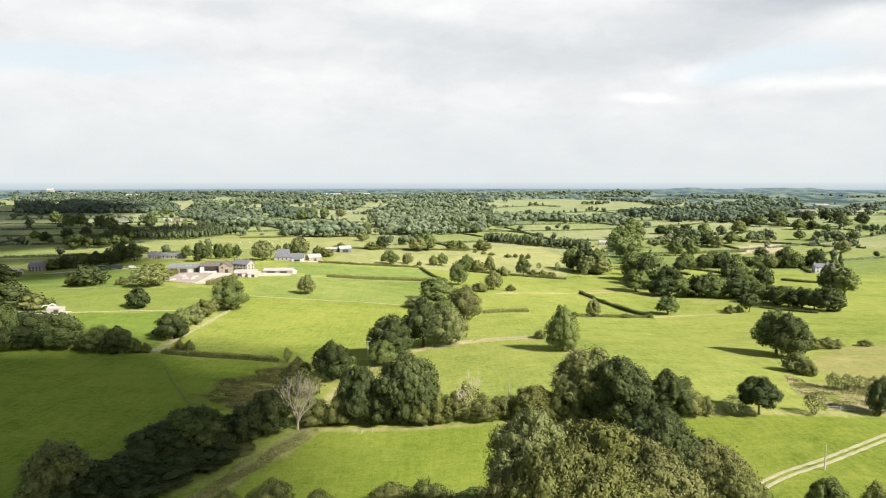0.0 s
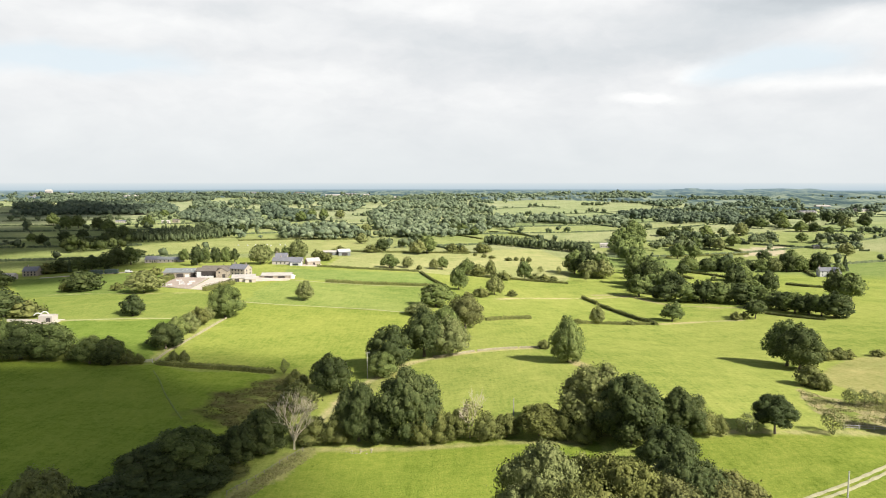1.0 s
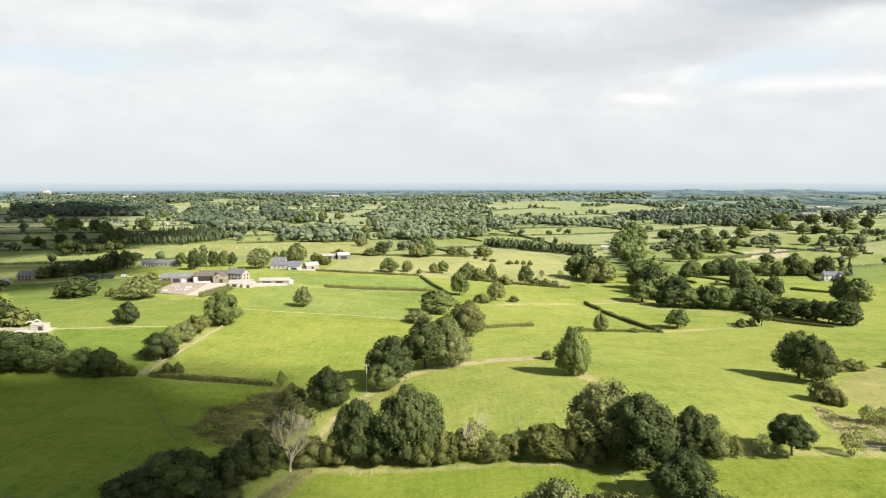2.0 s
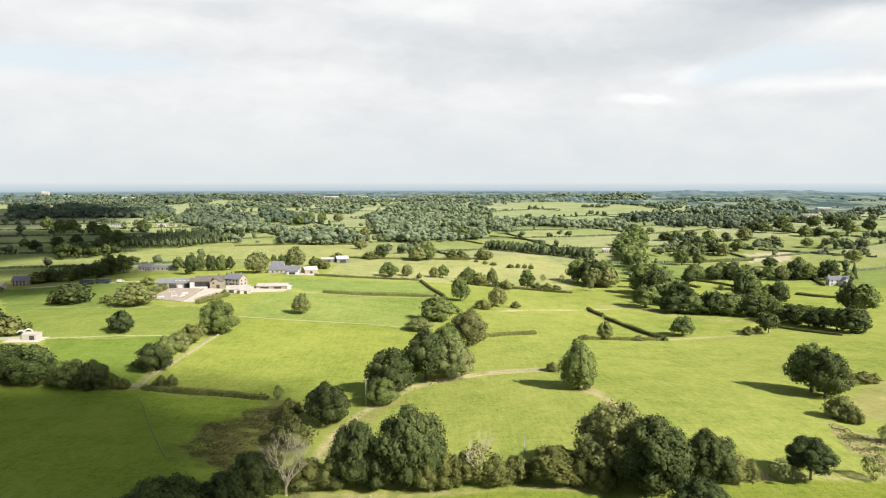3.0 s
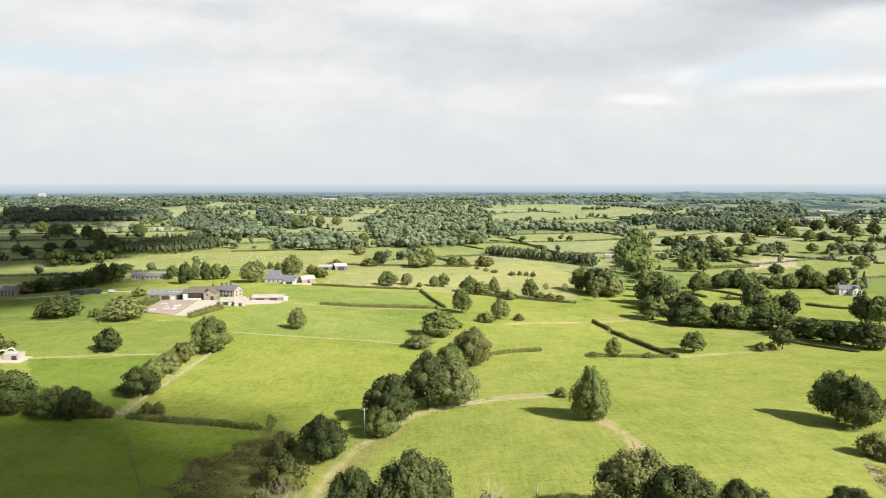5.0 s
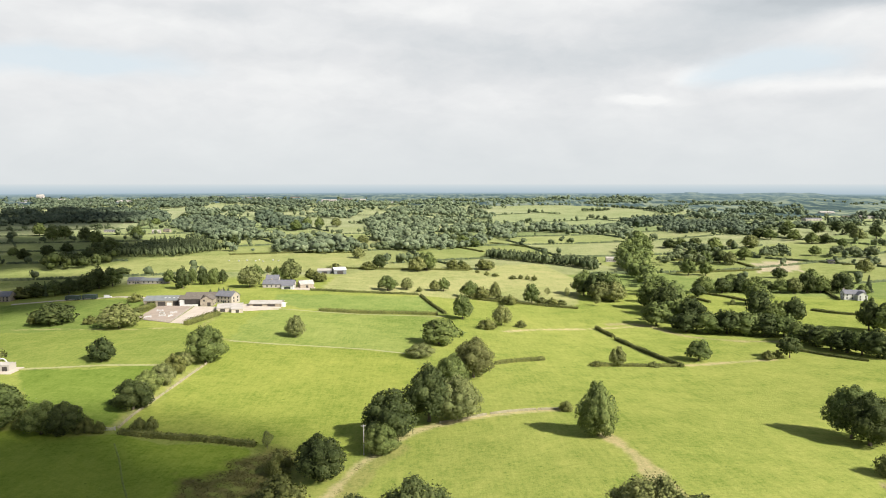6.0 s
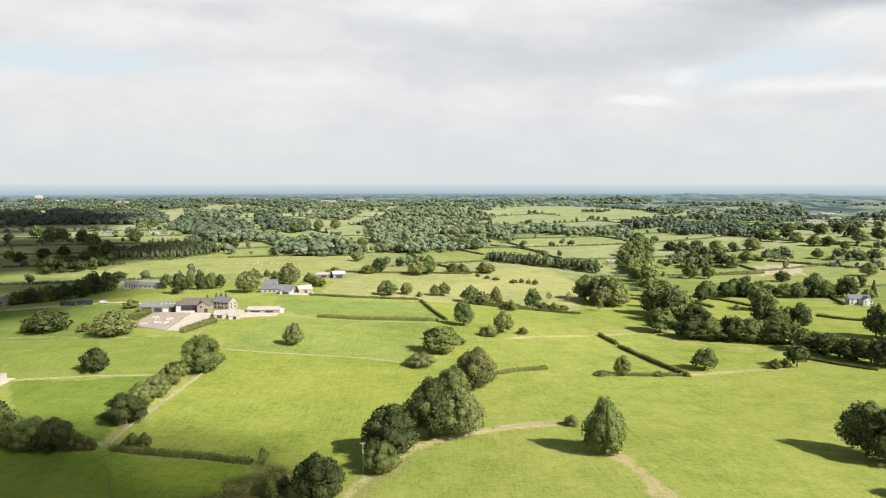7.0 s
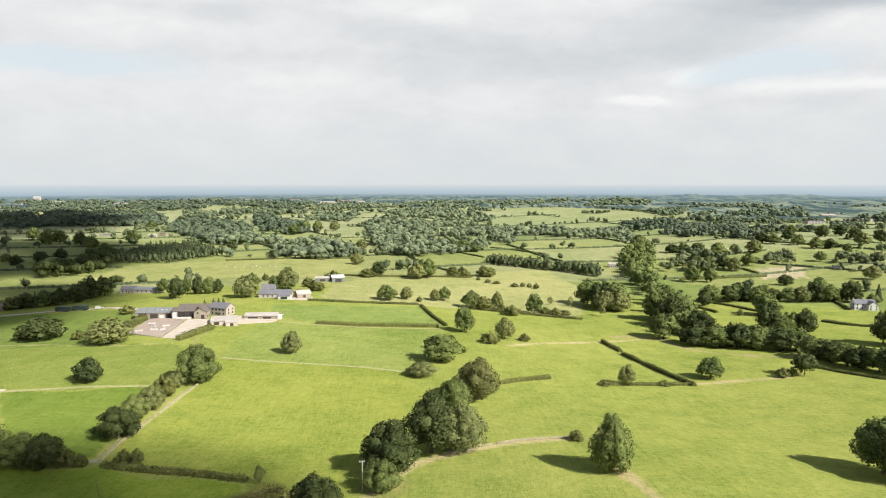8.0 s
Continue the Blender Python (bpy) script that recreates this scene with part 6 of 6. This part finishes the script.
def bale(x, y, turn):
    """A wrapped round bale lying on its side."""
    ob = thing("silage_bale", (x, y, ground_at(x, y) + 0.62), "pale plastic-wrapped round bale lying in cut meadow", "bale", "wrapped bales", turn)
    part("wrap", mesh_of("wrap", *tube([(-0.72, 0, 0), (-0.6, 0, 0), (0.6, 0, 0), (0.72, 0, 0)], [0.5, 0.66, 0.66, 0.5], 16), BALE_WRAP, True), ob)


for x, y in [(-249.2, 798.3), (-237.9, 799.1), (-230.0, 805.2), (-218.9, 800.4), (-217.6, 811.8), (-209.0, 806.8), (-200.9, 813.2), (-193.0, 802.4)]:
    bale(x, y + 6 * math.sin(x), math.sin(x))

lorry(-263, 523.5, 3.1)
lorry(-275, 522.8, 3.1)
van(-250.5, 525.5, 0.1)


# ---- poles ----
def pole(x, y, tall, label, arms=True):
    ob = thing("utility_pole", (x, y, ground_at(x, y)), label, "pole", "utility poles", 0.3)
    part("mast", mesh_of("mast", *tube([(0, 0, -0.5), (0, 0, tall)], [0.17, 0.11], 8), POLE_WOOD), ob)
    if arms:
        part("crossarm", mesh_of("crossarm", *box(0, 0.12, tall - 0.4, 1.7, 0.12, 0.14), POLE_WOOD), ob)
        for k in (-0.75, 0, 0.75):
            part("insulator", mesh_of("insulator", *tube([(k, 0.12, tall - 0.33), (k, 0.12, tall - 0.05)], [0.06, 0.05], 6), WHITE_PAINT), ob)


pole(-27.6, 236.5, 9.5, "pale timber utility pole with crossarm beside wall")
pole(79.5, 131.5, 5.4, "slender timber pole beside the farm road", False)
pole(57.0, 117.0, 6.5, "timber pole where the track bends", False)
pole(18.6, 180.5, 6.0, "slender pale pole standing behind the hedge", False)


def field_gate(x, y, turn):
    """A five-barred gate between two stout posts."""
    ob = thing("field_gate", (x, y, ground_at(x, y)), "weathered five-bar timber gate closed across a track", "gate", "", turn)
    for sx in (-1.75, 1.75):
        part("post", mesh_of("post", *tube([(sx, 0, -0.4), (sx, 0, 1.45), (sx, 0, 1.55)], [0.13, 0.13, 0.06], 8), POLE_WOOD), ob)
    for k in range(5):
        part("bar", mesh_of("bar", *box(0, 0, 0.25 + 0.24 * k, 3.2, 0.05, 0.10), POLE_WOOD), ob)
    for sx in (-1.55, 1.55):
        part("stile", mesh_of("stile", *box(sx, -0.03, 0.72, 0.09, 0.07, 1.2), POLE_WOOD), ob)
    brace, faces = tube([(-1.5, 0.05, 0.25), (1.5, 0.05, 1.2)], [0.05, 0.05], 4)
    part("brace", mesh_of("brace", brace, faces, POLE_WOOD), ob)


field_gate(-115.0, 256.2, 0.15)


def stone_heap(x, y, count, seed, reach_x, reach_y):
    """Pale field stones thrown together at the edge of the grass."""
    rng = np.random.default_rng(seed)
    ob = thing("stone_heap", (x, y, ground_at(x, y)), "low heap of pale field stones lying on grass", "stones")
    for _ in range(count):
        px_, py_ = rng.normal(0, reach_x, 1)[0], rng.normal(0, reach_y, 1)[0]
        size = rng.uniform(0.12, 0.32)
        lie = ground_at(x + px_, y + py_) - ground_at(x, y)
        v = ICO1_V * (1 + rng.normal(0, 0.14, (len(ICO1_V), 1))) * (size, size * 0.8, size * 0.55) + (px_, py_, lie + size * 0.25)
        part("stone", mesh_of("stone", v.tolist(), ICO1_F.tolist(), DRYSTONE), ob)


stone_heap(-21.3, 165.6, 26, 5, 1.5, 0.7)

# ---- the far town ----
TOWN = [
    (-1576, 2648, 26, 19.9), (-1378, 2416, 80, 12.1), (-1291, 2421, 52, 12.1), (-1413, 2265, 37, 7.6), (-1102, 2342, 43, 9.8),
    (-1069, 2422, 72, 10.1), (-1145, 2081, 34, 6.9), (-869, 1838, 67, 7.6), (-788, 1761, 43, 7.3), (-1254, 2027, 40, 5.1),
    (-909, 2725, 54, 11.4), (-776, 2739, 45, 9.2), (-417, 2512, 54, 10.5), (-523, 1247, 14, 6.1), (-514, 1273, 12, 6.3),
    (-616, 1268, 22, 4.2), (-698, 1522, 15, 5.0), (217, 885, 12, 6.1), (832, 2303, 9, 7.7), (913, 1656, 41, 6.9),
]
TOWN += [
    (1096, 1906, 38, 8.0), (1089, 1711, 48, 7.2), (1040, 1725, 20, 7.2), (468, 827, 6, 4.0), (-1172, 2271, 26, 7.6),
    (-1221, 2423, 24, 8.1), (-1005, 2511, 42, 8.4), (-980, 2611, 52, 8.8), (-777, 2522, 38, 8.5), (-681, 2640, 44, 8.9),
    (-599, 2769, 37, 9.3), (-382, 2711, 50, 9.1), (-305, 2637, 22, 8.9), (-180, 2441, 16, 10.2), (-83, 2290, 11, 9.6),
    (-1464, 2408, 52, 8.0), (-1360, 2139, 35, 7.1),
]
for k, (x, y, long, tall) in enumerate(TOWN):
    b = building("far_building", "distant pale building among trees at the town edge" if y > 1400 else "small far farm building with pale walls", "building", "far buildings")
    mats = ((RENDER_WHITE, PALE_SHEET), (PALE_SHEET, PALE_SHEET), (STONE, BROWN_ROOF), (RENDER_WHITE, SLATE))[k % 4] if k != 0 else (PALE_SHEET, PALE_SHEET)
    deep = max(8, min(24, long * 0.5))
    gable(b, x, y, long, deep, tall * 0.75, tall, 0.1 * math.sin(k * 2.1), *mats, ground_at(x, y), [("f", q * long / 5, tall * 0.15, long / 12, tall * 0.3, "window") for q in (-2, -1, 0, 1, 2)])

# ---- unseen clouds, each placed so that its shadow falls on chosen fields ----
def cumulus(shade_x, shade_y, base, reach_x, reach_y, seed, lumps=90, low_size=0.16):
    rng = np.random.default_rng(seed)
    far = base / SUN_WAY.z
    c = np.array([shade_x + SUN_WAY.x * far, shade_y + SUN_WAY.y * far, base])
    verts, faces, offset = [], [], 0
    for k in range(lumps):
        a, r = rng.uniform(0, 2 * math.pi), math.sqrt(rng.random()) * 0.82
        p = c + (math.cos(a) * r * reach_x, math.sin(a) * r * reach_y, (1 - r) * 22 * rng.random())
        s = rng.uniform(low_size, 0.34) * min(reach_x, reach_y)
        verts.append(ICO_V * (s, s, s * 0.5) * (1 + rng.normal(0, 0.05, (len(ICO_V), 1))) + p)
        faces += (ICO_F + offset).tolist()
        offset += len(ICO_V)
    tagged(new("cloud", mesh_of("cloud", np.concatenate(verts).tolist(), faces, CLOUD, True)), "low white cumulus cloud drifting before the sun", "cloud", kind="structure")


cumulus(-134, 152, 1900, 114, 96, 8)
cumulus(-66, 124, 1900, 52, 50, 15, 40)
cumulus(-106, 224, 1900, 92, 46, 18, 46)
cumulus(-345, 545, 2000, 120, 120, 9, 40)
cumulus(-610, 880, 2000, 262, 290, 12, 72, 0.14)
cumulus(-415, 790, 2000, 62, 90, 21, 30)
cumulus(-1000, 1500, 2000, 360, 420, 10, 34, 0.18)
